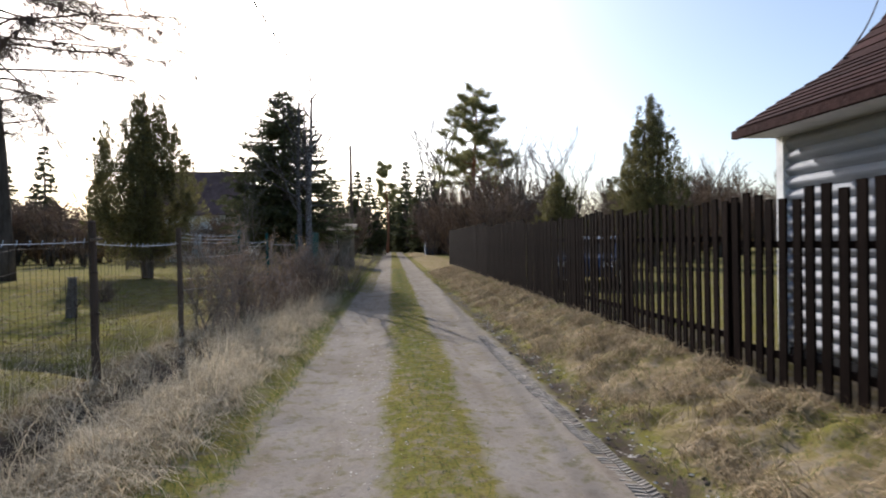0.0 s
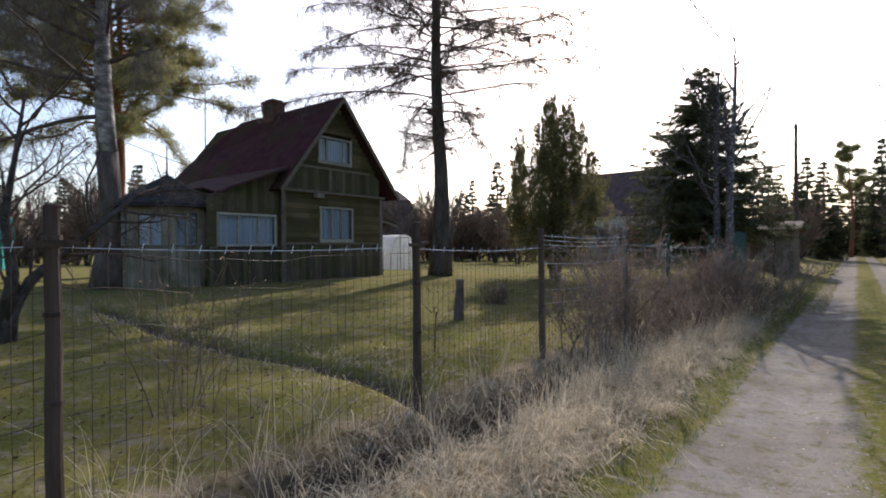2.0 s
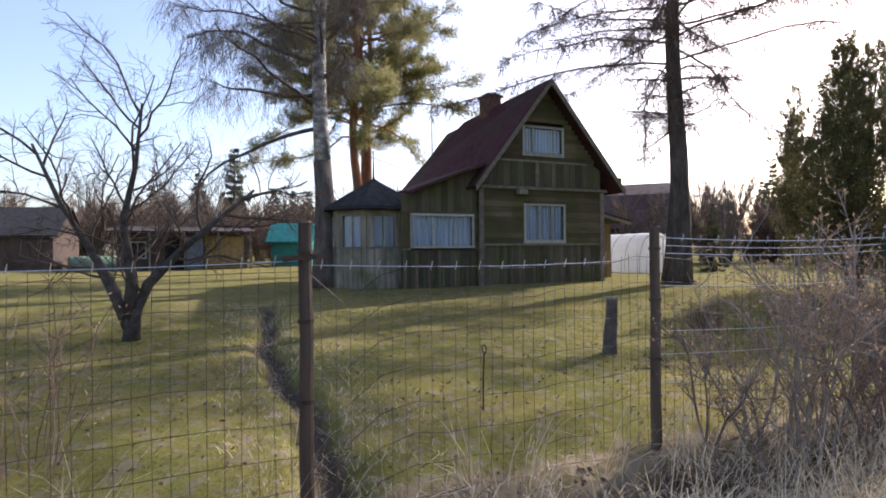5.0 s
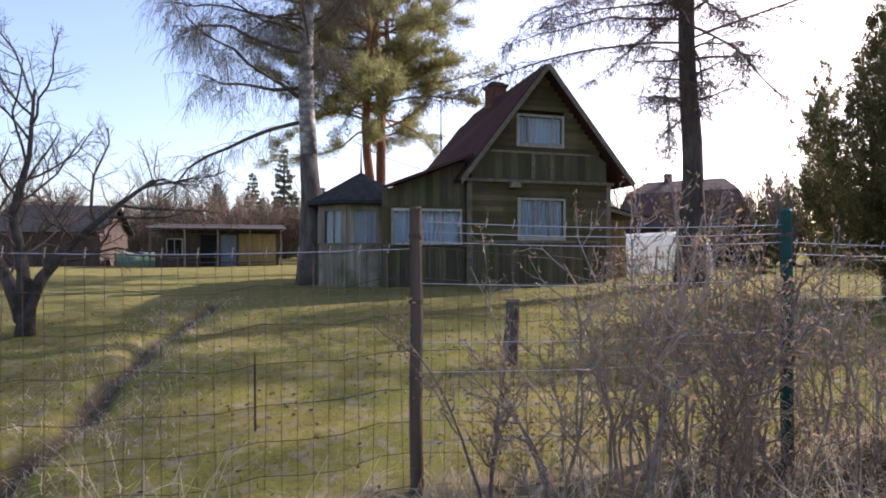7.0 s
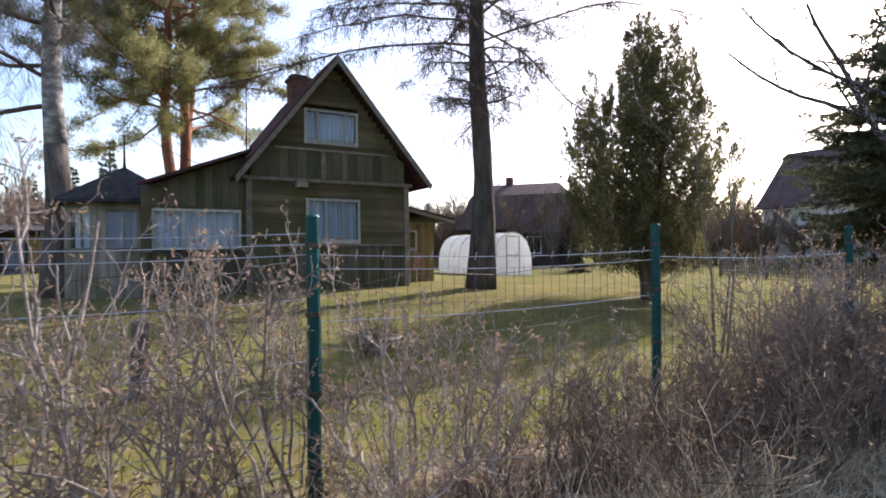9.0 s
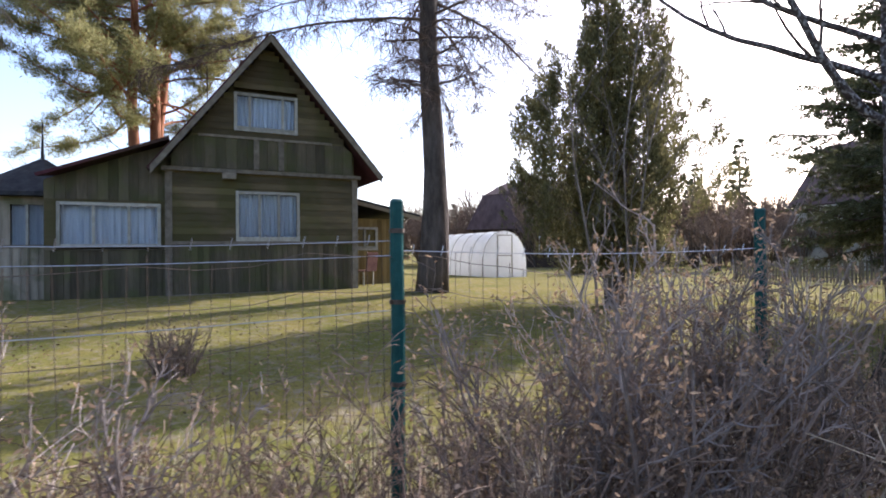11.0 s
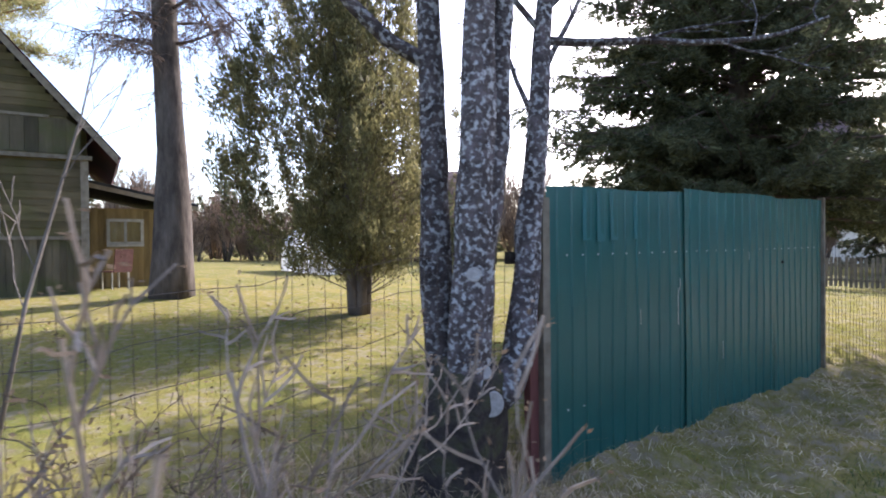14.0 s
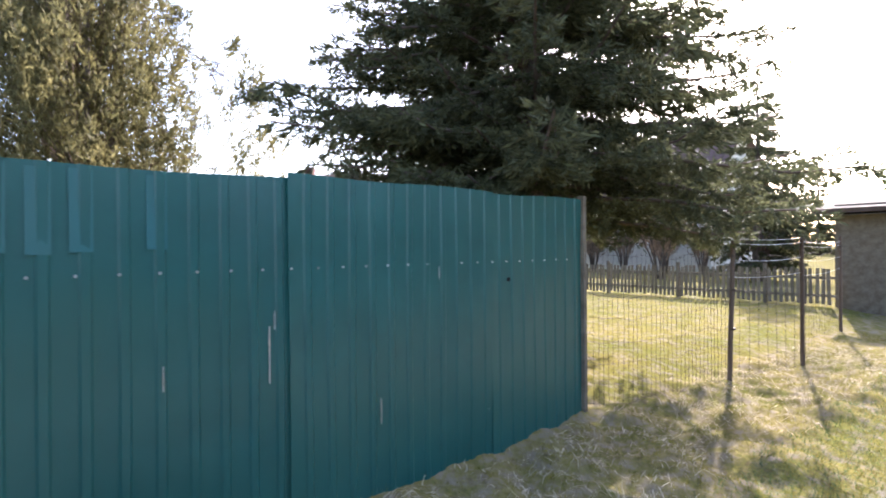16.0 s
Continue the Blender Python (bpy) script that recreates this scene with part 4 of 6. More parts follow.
def lichen_tree():
    x, y = -2.93, 19.94
    z0 = zat(x, y)
    th = thing("lichen_tree", (x, y, z0), "old many-stemmed tree with lichen-spotted bark beside the green fence", "tree")
    foot = [(-0.03, -0.05, -0.2), (0.0, -0.03, 0.02), (0.01, -0.01, 0.2), (0.03, 0.0, 0.38), (0.05, 0.02, 0.55), (0.06, 0.02, 0.70), (0.05, 0.0, 0.84)]
    part("foot", trunk_tube(Geo(), foot, [0.36, 0.30, 0.275, 0.26, 0.245, 0.215, 0.14], 26, 0.2, 0.07), M_bark_foot, th, "dark mossy foot", smooth=True)
    stems = [([(-0.02, -0.03, 0.3), (-0.08, -0.07, 0.8), (-0.11, -0.09, 1.4), (-0.11, -0.09, 2.0), (-0.12, -0.11, 2.8), (-0.10, -0.16, 3.8), (-0.05, -0.2, 4.9), (0.0, -0.2, 6.4)], 0.115, 0.7),
             ([(0.08, 0.0, 0.3), (0.13, 0.0, 0.8), (0.17, 0.0, 1.4), (0.2, 0.0, 2.0), (0.21, 0.03, 2.8), (0.24, 0.1, 3.8), (0.3, 0.2, 5.0), (0.35, 0.3, 6.6)], 0.145, 0.72),
             ([(0.17, 0.03, 1.3), (0.22, 0.12, 1.9), (0.20, 0.20, 2.6), (0.16, 0.26, 3.6), (0.1, 0.34, 4.6), (0.05, 0.4, 5.8)], 0.085, 0.6),
             ([(0.12, 0.08, 0.5), (0.2, 0.22, 0.62), (0.2, 0.33, 0.85), (0.15, 0.42, 1.25), (0.12, 0.5, 1.7), (0.09, 0.58, 2.2), (0.06, 0.66, 2.8), (0.05, 0.78, 3.6), (0.1, 0.95, 5.0)], 0.105, 0.6)]
    for pts, r, taper in stems:
        fine = []
        for a, b in zip(pts[:-1], pts[1:]):
            fine += [Vector(a).lerp(Vector(b), q / 3) + Vector((random.gauss(0, 0.006), random.gauss(0, 0.006), 0)) for q in range(3)]
        fine.append(Vector(pts[-1]))
        n = len(fine)
        part("stem", trunk_tube(Geo(), fine, [r * (1 - taper * (k / (n - 1)) ** 1.2) * random.uniform(0.96, 1.05) for k in range(n)], 18, 0.08, 0.05), M_bark_lichen, th, smooth=True)
    limbs = Geo()
    for base, d, L, r, pull in (((-0.12, -0.12, 2.62), (-0.5, -0.85, 0.34), 2.6, 0.05, 0.10), ((-0.12, -0.13, 3.05), (-0.5, -0.85, 0.2), 2.6, 0.04, 0.05), ((-0.11, -0.15, 3.4), (-0.55, -0.8, 0.25), 2.6, 0.035, 0.06),
                                ((0.06, 0.68, 2.86), (0.35, 0.9, 0.0), 2.6, 0.032, 0.04), ((0.05, 0.75, 3.4), (-0.5, 0.9, 0.5), 2.3, 0.035, 0.05), ((0.24, 0.1, 3.8), (0.7, -0.2, 0.8), 2.2, 0.04, 0.06),
                                ((-0.05, -0.2, 4.9), (-0.5, -0.6, 0.8), 2.4, 0.035, 0.06), ((0.3, 0.2, 5.0), (0.1, 0.8, 0.8), 2.2, 0.035, 0.06)):
        grow(limbs, bent(base, d, L, 9, 0.07, pull), r, 2, 0.36, 4, 0.6, 0.14, 0.05, 0.003, 7)
    for pts, r, _ in stems:
        for k in range(7):
            u = 0.6 + 0.4 * (k + random.random()) / 7
            q = min(len(pts) - 2, int(u * (len(pts) - 1)))
            a, b = Vector(pts[q]), Vector(pts[q + 1])
            grow(limbs, bent(a.lerp(b, u * (len(pts) - 1) - q), side_dir(b - a, random.uniform(0.4, 0.9)), random.uniform(1.0, 2.0), 6, 0.1, 0.06), r * 0.22, 2, 0.42, 4, 0.55, 0.12, 0.05, 0.003)
    tagged(part("branchwork", limbs, M_bark_lichen, th), kind="stuff")
    for c, r, n in (((0.24, 0.06, 0.56), 0.075, (0.85, -0.45, 0.05)), ((0.22, 0.03, 0.74), 0.042, (0.8, -0.5, 0.25)), ((0.24, -0.05, 1.32), 0.042, (0.85, -0.5, 0.1))):
        m = Vector(n).to_track_quat("Z", "Y").to_matrix().to_4x4()
        m.translation = Vector(c)
        g = Geo().tube([(0, 0, -0.15), (0, 0, 0.03), (0, 0, 0.042)], [r * 1.3, r * 1.05, r * 0.95], 16)
        g.v = [tuple(m @ Vector(p)) for p in g.v]
        part("sawn_stub", g, M_stub, th, "pale sawn-off branch stub")
    return th


lichen_tree()


# ---- shrubs ----
def shrub(x, y, r, h, stems, name="bare_shrub", label="leafless grey-brown shrub of many thin stems on the verge", mat=None, kids=4, depth=1, group="verge shrubs", thick=0.012, wild=0.12):
    th = thing(name, (x, y, zat(x, y)), label, "shrub", group)
    g, tips = Geo(), []
    for _ in range(stems):
        a, q = random.uniform(0, 2 * math.pi), r * 0.55 * math.sqrt(random.random())
        bx, by = q * math.cos(a), q * math.sin(a)
        d = (0.5 * bx / r + random.gauss(0, 0.14), 0.5 * by / r + random.gauss(0, 0.14), 1)
        line = bent((bx, by, zat(x + bx, y + by) - zat(x, y) - 0.03), d, h * random.uniform(0.55, 1.1), 6, wild, 0.02)
        grow(g, line, random.uniform(0.5, 1.0) * thick, depth, 0.38, kids, 0.75, 0.2, 0.03, 0.0024, 4, 0.3)
        tips += [p for p in line[2:]] * 2
    tagged(part("stem_growth", g, mat or M_shrub, th), kind="stuff")
    c = np.array([tuple(p) for p in tips]) + rng.normal(0, 0.09, (len(tips), 3))
    tagged(part("dry_foliage", quads_mesh("dry_foliage", sprays(c, rng.normal(size=c.shape), rng.uniform(0.02, 0.05, len(c)), 0.016), M_leaf), M_leaf, th, "curled dry leaves"), kind="stuff")
    return th


def knotty_shrub(x, y, h, stems, reach=0.5, twig=0.0034, name="knotty_shrub", label="tall leafless shrub with crooked knotty branches and dry seed heads", mat=None, thick=0.0125, lean=(0, 0), head=(0.018, 0.045)):
    """Crooked stems from one stool, forked above the middle, with short knotty twigs and dry tufts at the tips."""
    th = thing(name, (x, y, zat(x, y)), label, "shrub", "tall shrubs")
    g, tips = Geo(), []
    for k in range(stems):
        a = 2.4 * k + random.uniform(-0.4, 0.4)
        q = random.uniform(0.02, 0.16)
        out = random.uniform(0.15, 1.0) * reach
        line = bent((q * math.cos(a), q * math.sin(a), -0.04), (out * math.cos(a) + lean[0], out * math.sin(a) + lean[1], 1.0), h * random.uniform(0.6, 1.0), 8, 0.13, 0.03)
        r = thick * random.uniform(0.55, 1.15)
        g.tube(line, [r * (1 - 0.55 * j / 8) for j in range(9)], 5, False)
        for j in range(7):
            u = random.uniform(0.28, 1.0) * 8
            i = min(7, int(u))
            p = line[i].lerp(line[i + 1], u - i)
            sub = bent(p, side_dir(line[i + 1] - line[i], random.uniform(0.35, 0.9)), random.uniform(0.15, 0.5) * h / 1.7, 5, 0.2, 0.08)
            g.tube(sub, [r * 0.5, r * 0.45, r * 0.36, r * 0.3, r * 0.28, r * 0.22], 4, False)
            for _ in range(5):
                v = random.uniform(0.2, 1.0) * 5
                w = min(4, int(v))
                tw = bent(sub[w].lerp(sub[w + 1], v - w), side_dir(sub[w + 1] - sub[w], random.uniform(0.5, 1.1)), random.uniform(0.05, 0.19), 3, 0.2, 0.1)
                g.tube(tw, [twig, twig * 0.85, twig * 0.8, twig * 0.6], 3, False)
                tips.append(tw[-1])
            tips.append(sub[-1])
    tagged(part("stem_growth", g, mat or M_knot, th), kind="stuff")
    c = np.repeat(np.array([tuple(p) for p in tips]), 3, axis=0)
    c = c + rng.normal(0, 0.014, c.shape)
    tagged(part("seed_head", quads_mesh("seed_head", sprays(c, rng.normal(size=c.shape) + np.array((0, 0, 0.6)), rng.uniform(*head, len(c)), head[0] * 0.7), M_leaf), M_leaf, th, "small dry brown seed heads"), kind="stuff")
    return th


for sx, sy, sh, sn in ((-2.86, 10.5, 2.0, 13), (-3.02, 10.05, 1.5, 3), (-2.6, 10.85, 1.75, 8), (-3.1, 11.05, 1.8, 8), (-2.75, 11.4, 1.8, 9), (-3.3, 11.75, 1.7, 6), (-2.62, 12.05, 1.6, 8),
                       (-2.85, 12.75, 1.45, 8), (-3.3, 12.4, 1.5, 6), (-2.7, 13.4, 1.35, 9), (-2.55, 15.2, 1.6, 11), (-2.6, 15.8, 1.75, 11), (-2.25, 16.1, 1.75, 10), (-2.35, 16.6, 1.8, 11), (-2.9, 16.4, 1.75, 9),
                       (-2.0, 16.75, 1.6, 8), (-2.6, 17.1, 1.7, 9), (-1.95, 15.5, 1.45, 8), (-3.0, 9.55, 1.3, 3), (-2.72, 9.9, 1.35, 3)):
    knotty_shrub(sx, sy, sh, sn, 0.36)
for sx, sy, sh, sn in ((-1.15, 18.28, 1.85, 15), (-1.5, 17.6, 1.35, 6)):
    knotty_shrub(sx, sy, sh, sn, 0.55, 0.0048, "budded_shrub", "low shrub of pale fuzzy budded twigs curving up beside the track", M_bud, 0.0095, (0.08, -0.05), (0.01, 0.022))
for sx, sy, sr, sh, sn in ((-2.6, 11.5, 0.7, 0.8, 18), (-2.35, 12.3, 0.8, 0.9, 28), (-2.65, 12.9, 0.8, 1.0, 34),
                           (-2.2, 13.5, 0.8, 1.0, 75), (-2.65, 14.1, 0.7, 1.2, 60), (-2.2, 14.7, 0.85, 1.15, 90), (-2.5, 15.4, 0.8, 1.3, 85), (-1.95, 15.9, 0.7, 1.15, 85), (-2.4, 16.3, 0.7, 1.3, 70),
                           (-2.55, 16.9, 0.7, 1.3, 70), (-1.95, 17.2, 0.6, 1.0, 65), (-2.6, 18.0, 0.5, 1.15, 30)):
    shrub(sx, sy, sr, sh * 0.92, int(sn * 0.8), depth=2, kids=4, thick=0.0085, wild=0.17)
for sx, sy, sh, sn in ((-1.3, 18.6, 0.95, 3), (-1.75, 17.8, 1.0, 5), (-1.75, 15.1, 1.0, 8), (-1.65, 16.2, 1.1, 8), (-1.7, 13.8, 0.95, 7)):
    shrub(sx, sy, 0.26, sh, sn, "dry_weed", "pale dry weed with curled leaves at the edge of the track", M_straw, 6, 1, "weeds", 0.007, 0.2)
shrub(-4.2, 4.9, 0.4, 1.3, 16, "dry_weed", "pale dry weed stalks behind the wire fence", M_shrub, 4, 1, "weeds", 0.006)
shrub(-6.6, 13.6, 0.4, 0.55, 60, "lawn_bush", "small low brownish bush on the lawn", M_shrub, 4, 1, "lawn bushes")


# ---- the wooden house ----
HX, HY0, HY1, HZ = -14.42, 13.42, 17.96, 0.55       # front wall plane, its ends, ground
APEX_Y, APEX_Z, EAVE_Z = 15.72, 6.85, 3.55


def window_unit(parent, x, y0, z0, y1, z1, bars, name="window", curtain=True):
    """A window facing +x: frame, mullions, panes and a curtain behind."""
    w = part(name, Geo().box(x - 0.03, y0, z0 - 0.05, x + 0.05, y1, z0), M_win_frame, parent, "pale worn window frame")
    fr = 0.07
    for nm, b in (("casing", (y0, z0, y0 + fr, z1)), ("casing", (y1 - fr, z0, y1, z1)), ("casing", (y0 + fr, z1 - fr, y1 - fr, z1)), ("casing", (y0 + fr, z0, y1 - fr, z0 + fr))):
        part(nm, Geo().box(x - 0.02, b[0], b[1], x + 0.045, b[2], b[3]), M_win_frame, w)
    edges = [y0 + fr] + [y0 + (y1 - y0) * u for u in bars] + [y1 - fr]
    for u in bars:
        yy = y0 + (y1 - y0) * u
        part("mullion", Geo().box(x - 0.015, yy - 0.03, z0 + fr, x + 0.04, yy + 0.03, z1 - fr), M_win_frame, w)
    for a, b in zip(edges[:-1], edges[1:]):
        p = part("pane", Geo().box(x + 0.0, a, z0 + fr, x + 0.006, b, z1 - fr), M_glass, w)
        p.visible_shadow = False
    if curtain:
        g = Geo()
        n = 40
        for k in range(n + 1):
            yy = y0 + fr + (y1 - y0 - 2 * fr) * k / n
            xx = x - 0.10 + 0.02 * math.sin(k * 1.9)
            g.v += [(xx, yy, z0 + fr), (xx, yy, z1 - fr)]
        g.f = [(2 * k, 2 * k + 2, 2 * k + 3, 2 * k + 1) for k in range(n)]
        part("curtain", g, M_curtain, w, "thin white curtain")
    return w


def boards_h(parent, x, y0, y1, z0, z1, step, holes, shape=None):
    """Horizontal lap boards on a wall facing +x, cut round the holes (y0, z0, y1, z1)."""
    z = z0
    while z < z1 - 0.02:
        zt = min(z + step, z1)
        lo, hi = (y0, y1) if shape is None else shape((z + zt) / 2)
        spans = [(lo, hi)]
        for hy0, hz0, hy1, hz1 in holes:
            if zt > hz0 + 0.02 and z < hz1 - 0.02:
                spans = [s for a, b in spans for s in ((a, min(b, hy0)), (max(a, hy1), b)) if s[1] - s[0] > 0.03]
        for a, b in spans:
            g = Geo()
            g.prism([(x, a, z), (x + 0.028, a, z), (x + 0.012, a, zt), (x, a, zt)], (0, b - a, 0))
            part("board", g, M_house, parent)
        z += step


def boards_v(parent, x, y0, y1, z0, z1, step, top=None, holes=()):
    y = y0
    while y < y1 - 0.02:
        yt = min(y + step, y1)
        za, zb = (z1, z1) if top is None else (top(y), top(yt))
        j = random.uniform(0, 0.008)
        spans = [(z0, za, zb)]
        for hy0, hz0, hy1, hz1 in holes:
            if yt > hy0 + 0.02 and y < hy1 - 0.02:
                spans = [(z0, hz0, hz0), (hz1, za, zb)]
        for s0, sa, sb in spans:
            if min(sa, sb) - s0 > 0.03:
                g = Geo().prism([(x, y + 0.004, s0), (x, yt - 0.004, s0), (x, yt - 0.004, sb), (x, y + 0.004, sa)], (0.018 + j, 0, 0))
                part("board", g, M_house_v, parent)
        y += step


def roof_slab(parent, pts, thick, mat, name="roof", label=""):
    a, b, c = (Vector(p) for p in pts[:3])
    n = (b - a).cross(c - a).normalized()
    if n.z < 0:
        n = -n
    return part(name, Geo().prism(pts, n * thick), mat, parent, label)


def wooden_house():
    th = thing("wooden_house", (0, 0, 0), "old dark olive boarded cottage with steep dark red gable roof", "house")
    B = -22.0
    slope_l, sr = 1.288, 1.18
    zl, zr = APEX_Z - (APEX_Y - HY0) * slope_l, APEX_Z - (HY1 - APEX_Y) * sr
    # inner wall body
    g = Geo()
    g.prism([(HX - 0.18, HY0, HZ), (HX - 0.18, HY1, HZ), (HX - 0.18, HY1, zr), (HX - 0.18, APEX_Y, APEX_Z), (HX - 0.18, HY0, zl)], (B - HX + 0.18, 0, 0))
    body = part("wall", g, M_house, th)
    lw, uw = (14.93, 1.97, 16.46, 3.16), (14.9, 4.68, 16.42, 5.58)
    edge = lambda z: (max(HY0, APEX_Y - (APEX_Z - z) / slope_l) + 0.02, min(HY1, APEX_Y + (APEX_Z - z) / sr) - 0.02)
    x = HX
    # front skin in three zones around the windows
    for b in (((HY0, HZ, HY1, lw[1])), (HY0, lw[1], lw[0], lw[3]), (lw[2], lw[1], HY1, lw[3]), (HY0, lw[3], HY1, EAVE_Z)):
        part("wall_skin", Geo().box(x - 0.18, b[0], b[1], x, b[2], b[3]), M_house, body)
    e0, e1 = edge(EAVE_Z), edge(uw[1])
    part("wall_skin", Geo().prism([(x - 0.18, e0[0], EAVE_Z), (x - 0.18, e0[1], EAVE_Z), (x - 0.18, e1[1], uw[1]), (x - 0.18, e1[0], uw[1])], (0.18, 0, 0)), M_house, body)
    boards_v(th, x, HY0, HY1, HZ + 0.12, 1.86, 0.13)
    boards_h(th, x, HY0, HY1, 1.94, 3.52, 0.16, [lw])
    boards_v(th, x, HY0 + 0.1, HY1 - 0.1, 3.70, 4.45, 0.24, lambda y: min(4.45, APEX_Z - (APEX_Y - y) * slope_l - 0.05, APEX_Z - (y - APEX_Y) * sr - 0.05))
    boards_h(th, x, 0, 0, 4.50, 6.7, 0.15, [uw], lambda z: edge(z))
    part("corner_board", Geo().box(x, HY0 - 0.03, HZ, x + 0.05, HY0 + 0.12, 3.6), M_house_trim, th)
    part("corner_board", Geo().box(x, HY1 - 0.12, HZ, x + 0.05, HY1 + 0.03, 3.6), M_house_trim, th)
    part("sill_rail", Geo().box(x, HY0 + 0.1, 1.86, x + 0.075, HY1 - 0.1, 1.93), M_house_trim, th)
    part("base_rail", Geo().box(x, HY0, HZ + 0.05, x + 0.07, HY1, HZ + 0.13), M_house_trim, th)
    part("belt_rail", Geo().box(x, HY0 - 0.1, 3.58, x + 0.12, HY1 + 0.1, 3.67), M_house_trim, th)
    part("gable_rail", Geo().box(x, 14.1, 4.44, x + 0.05, 17.3, 4.50), M_house_trim, th)
    for yy in (15.35, 15.95):
        part("batten", Geo().box(x + 0.026, yy, 3.7, x + 0.05, yy + 0.13, 4.44), M_house_trim, th)
    part("foundation", Geo().box(B + 0.1, HY0 + 0.1, HZ - 0.5, x - 0.03, HY1 - 0.1, HZ + 0.06), M_dark_roof, th)
    window_unit(th, x + 0.01, *lw, (0.36, 0.66))
    window_unit(th, x + 0.01, *uw, (0.24, 0.76))
    # roof
    xf, xb = HX + 0.42, B - 0.3
    le = (13.1, APEX_Z + 0.05 - (APEX_Y - 13.1) * slope_l)
    re = (18.54, APEX_Z + 0.05 - (18.54 - APEX_Y) * sr)
    hip = (B + 1.9, B - 0.3)
    roof_slab(th, [(xf, le[0], le[1]), (xf, APEX_Y, APEX_Z + 0.05), (hip[0], APEX_Y, APEX_Z + 0.05), (hip[1], APEX_Y - 1.2, APEX_Z - 1.7), (xb, le[0], le[1])], 0.09, M_roof, "roof", "dark red-brown roof")
    roof_slab(th, [(xf, re[0], re[1]), (xb, re[0], re[1]), (hip[1], APEX_Y + 1.2, APEX_Z - 1.7), (hip[0], APEX_Y, APEX_Z + 0.05), (xf, APEX_Y, APEX_Z + 0.05)], 0.09, M_roof, "roof", "dark red-brown roof")
    roof_slab(th, [(hip[1], APEX_Y - 1.2, APEX_Z - 1.7), (hip[0], APEX_Y, APEX_Z + 0.05), (hip[1], APEX_Y + 1.2, APEX_Z - 1.7)], 0.09, M_roof, "roof")
    for (y, z) in (le, re):
        g = Geo().prism([(xf, y, z - 0.10), (xf, APEX_Y, APEX_Z - 0.06), (xf, APEX_Y, APEX_Z + 0.13), (xf, y, z + 0.09)], (0.03, 0, 0))
        part("barge_board", g, M_house_trim, th)
    # chimney
    ch = part("chimney", Geo().box(-18.25, 15.42, 6.3, -17.65, 16.0, 7.35), M_brick, th, "small red brick chimney")
    part("chimney_cap", Geo().box(-18.31, 15.36, 7.35, -17.59, 16.06, 7.44), M_brick, ch)
    part("chimney_cap", Geo().box(-18.2, 15.47, 7.44, -17.7, 15.95, 7.52), M_dark_roof, ch)
    # lamp bracket under the belt rail
    part("lamp_bracket", Geo().box(x + 0.1, 14.62, 3.42, x + 0.3, 14.92, 3.56), M_house_trim, th)
    # porch with three windows and a canted bay
    px = HX - 0.16
    py0, pz = 11.05, 3.12
    pw = (11.28, 1.80, 13.30, 2.80)
    ptop = lambda y: 3.26 + (y - 10.95) * (4.2 - 3.26) / (13.35 - 10.95)
    for b in ((py0, HZ - 0.1, HY0, pw[1]), (py0, pw[1], pw[0], pw[3]), (pw[2], pw[1], HY0, pw[3]), (py0, pw[3], HY0, 3.25)):
        part("porch_wall", Geo().box(px - 0.12, b[0], b[1], px, b[2], b[3]), M_house, th)
    boards_v(th, px, py0, HY0 - 0.03, HZ - 0.1, 1.74, 0.12)
    boards_v(th, px, py0, HY0 - 0.03, 2.86, 3.2, 0.2, lambda y: ptop(y) - 0.04)
    part("porch_wall", Geo().prism([(px - 0.12, py0, 3.25), (px - 0.12, HY0, 3.25), (px - 0.12, HY0, ptop(HY0) - 0.03), (px - 0.12, py0, ptop(py0) - 0.03)], (0.12, 0, 0)), M_house, th)
    part("porch_rail", Geo().box(px, py0, 1.74, px + 0.06, HY0, 1.80), M_house_trim, th)
    window_unit(th, px + 0.01, *pw, (0.34, 0.68), "porch_window")
    roof_slab(th, [(xf - 0.1, 11.0, ptop(11.0)), (xf - 0.1, 13.5, ptop(13.5)), (-19.5, 13.5, ptop(13.5)), (-19.5, 11.9, ptop(11.9)), (-16.3, 11.9, ptop(11.9))], 0.07, M_roof, "porch_roof", "dark red-brown lean-to roof")
    # bay: five faces with windows, and a pointed roof
    cx, cy, R = -16.3, 10.72, 1.32
    ang = [radians(a) for a in (20, -25, -70, -115, -160, -205)]
    ring = [(cx + R * math.cos(a), cy + R * math.sin(a)) for a in ang]
    for (ax_, ay_), (bx_, by_) in zip(ring[:-1], ring[1:]):
        d = Vector((bx_ - ax_, by_ - ay_, 0))
        L = d.length
        m = Matrix.Translation((ax_, ay_, 0)) @ Matrix.Rotation(math.atan2(d.y, d.x), 4, "Z")
        f = part("bay_wall", Geo().box(0, -0.03, HZ - 0.15, L, 0.03, 1.85, m).box(0, -0.03, 2.75, L, 0.03, 3.05, m).box(0, -0.03, 1.85, 0.2, 0.03, 2.75, m).box(L - 0.2, -0.03, 1.85, L, 0.03, 2.75, m), M_veranda, th, "bare grey-brown veranda boards")
        for u in range(1, int(L / 0.16)):
            part("bay_batten", Geo().box(u * 0.16 - 0.018, -0.048, HZ - 0.1, u * 0.16 + 0.018, -0.031, 1.80, m), M_veranda, f)
            part("bay_batten", Geo().box(u * 0.16 - 0.018, 0.031, HZ - 0.1, u * 0.16 + 0.018, 0.048, 1.80, m), M_veranda, f)
        part("bay_sill", Geo().box(0, -0.06, 1.80, L, 0.06, 1.86, m), M_house_trim, f)
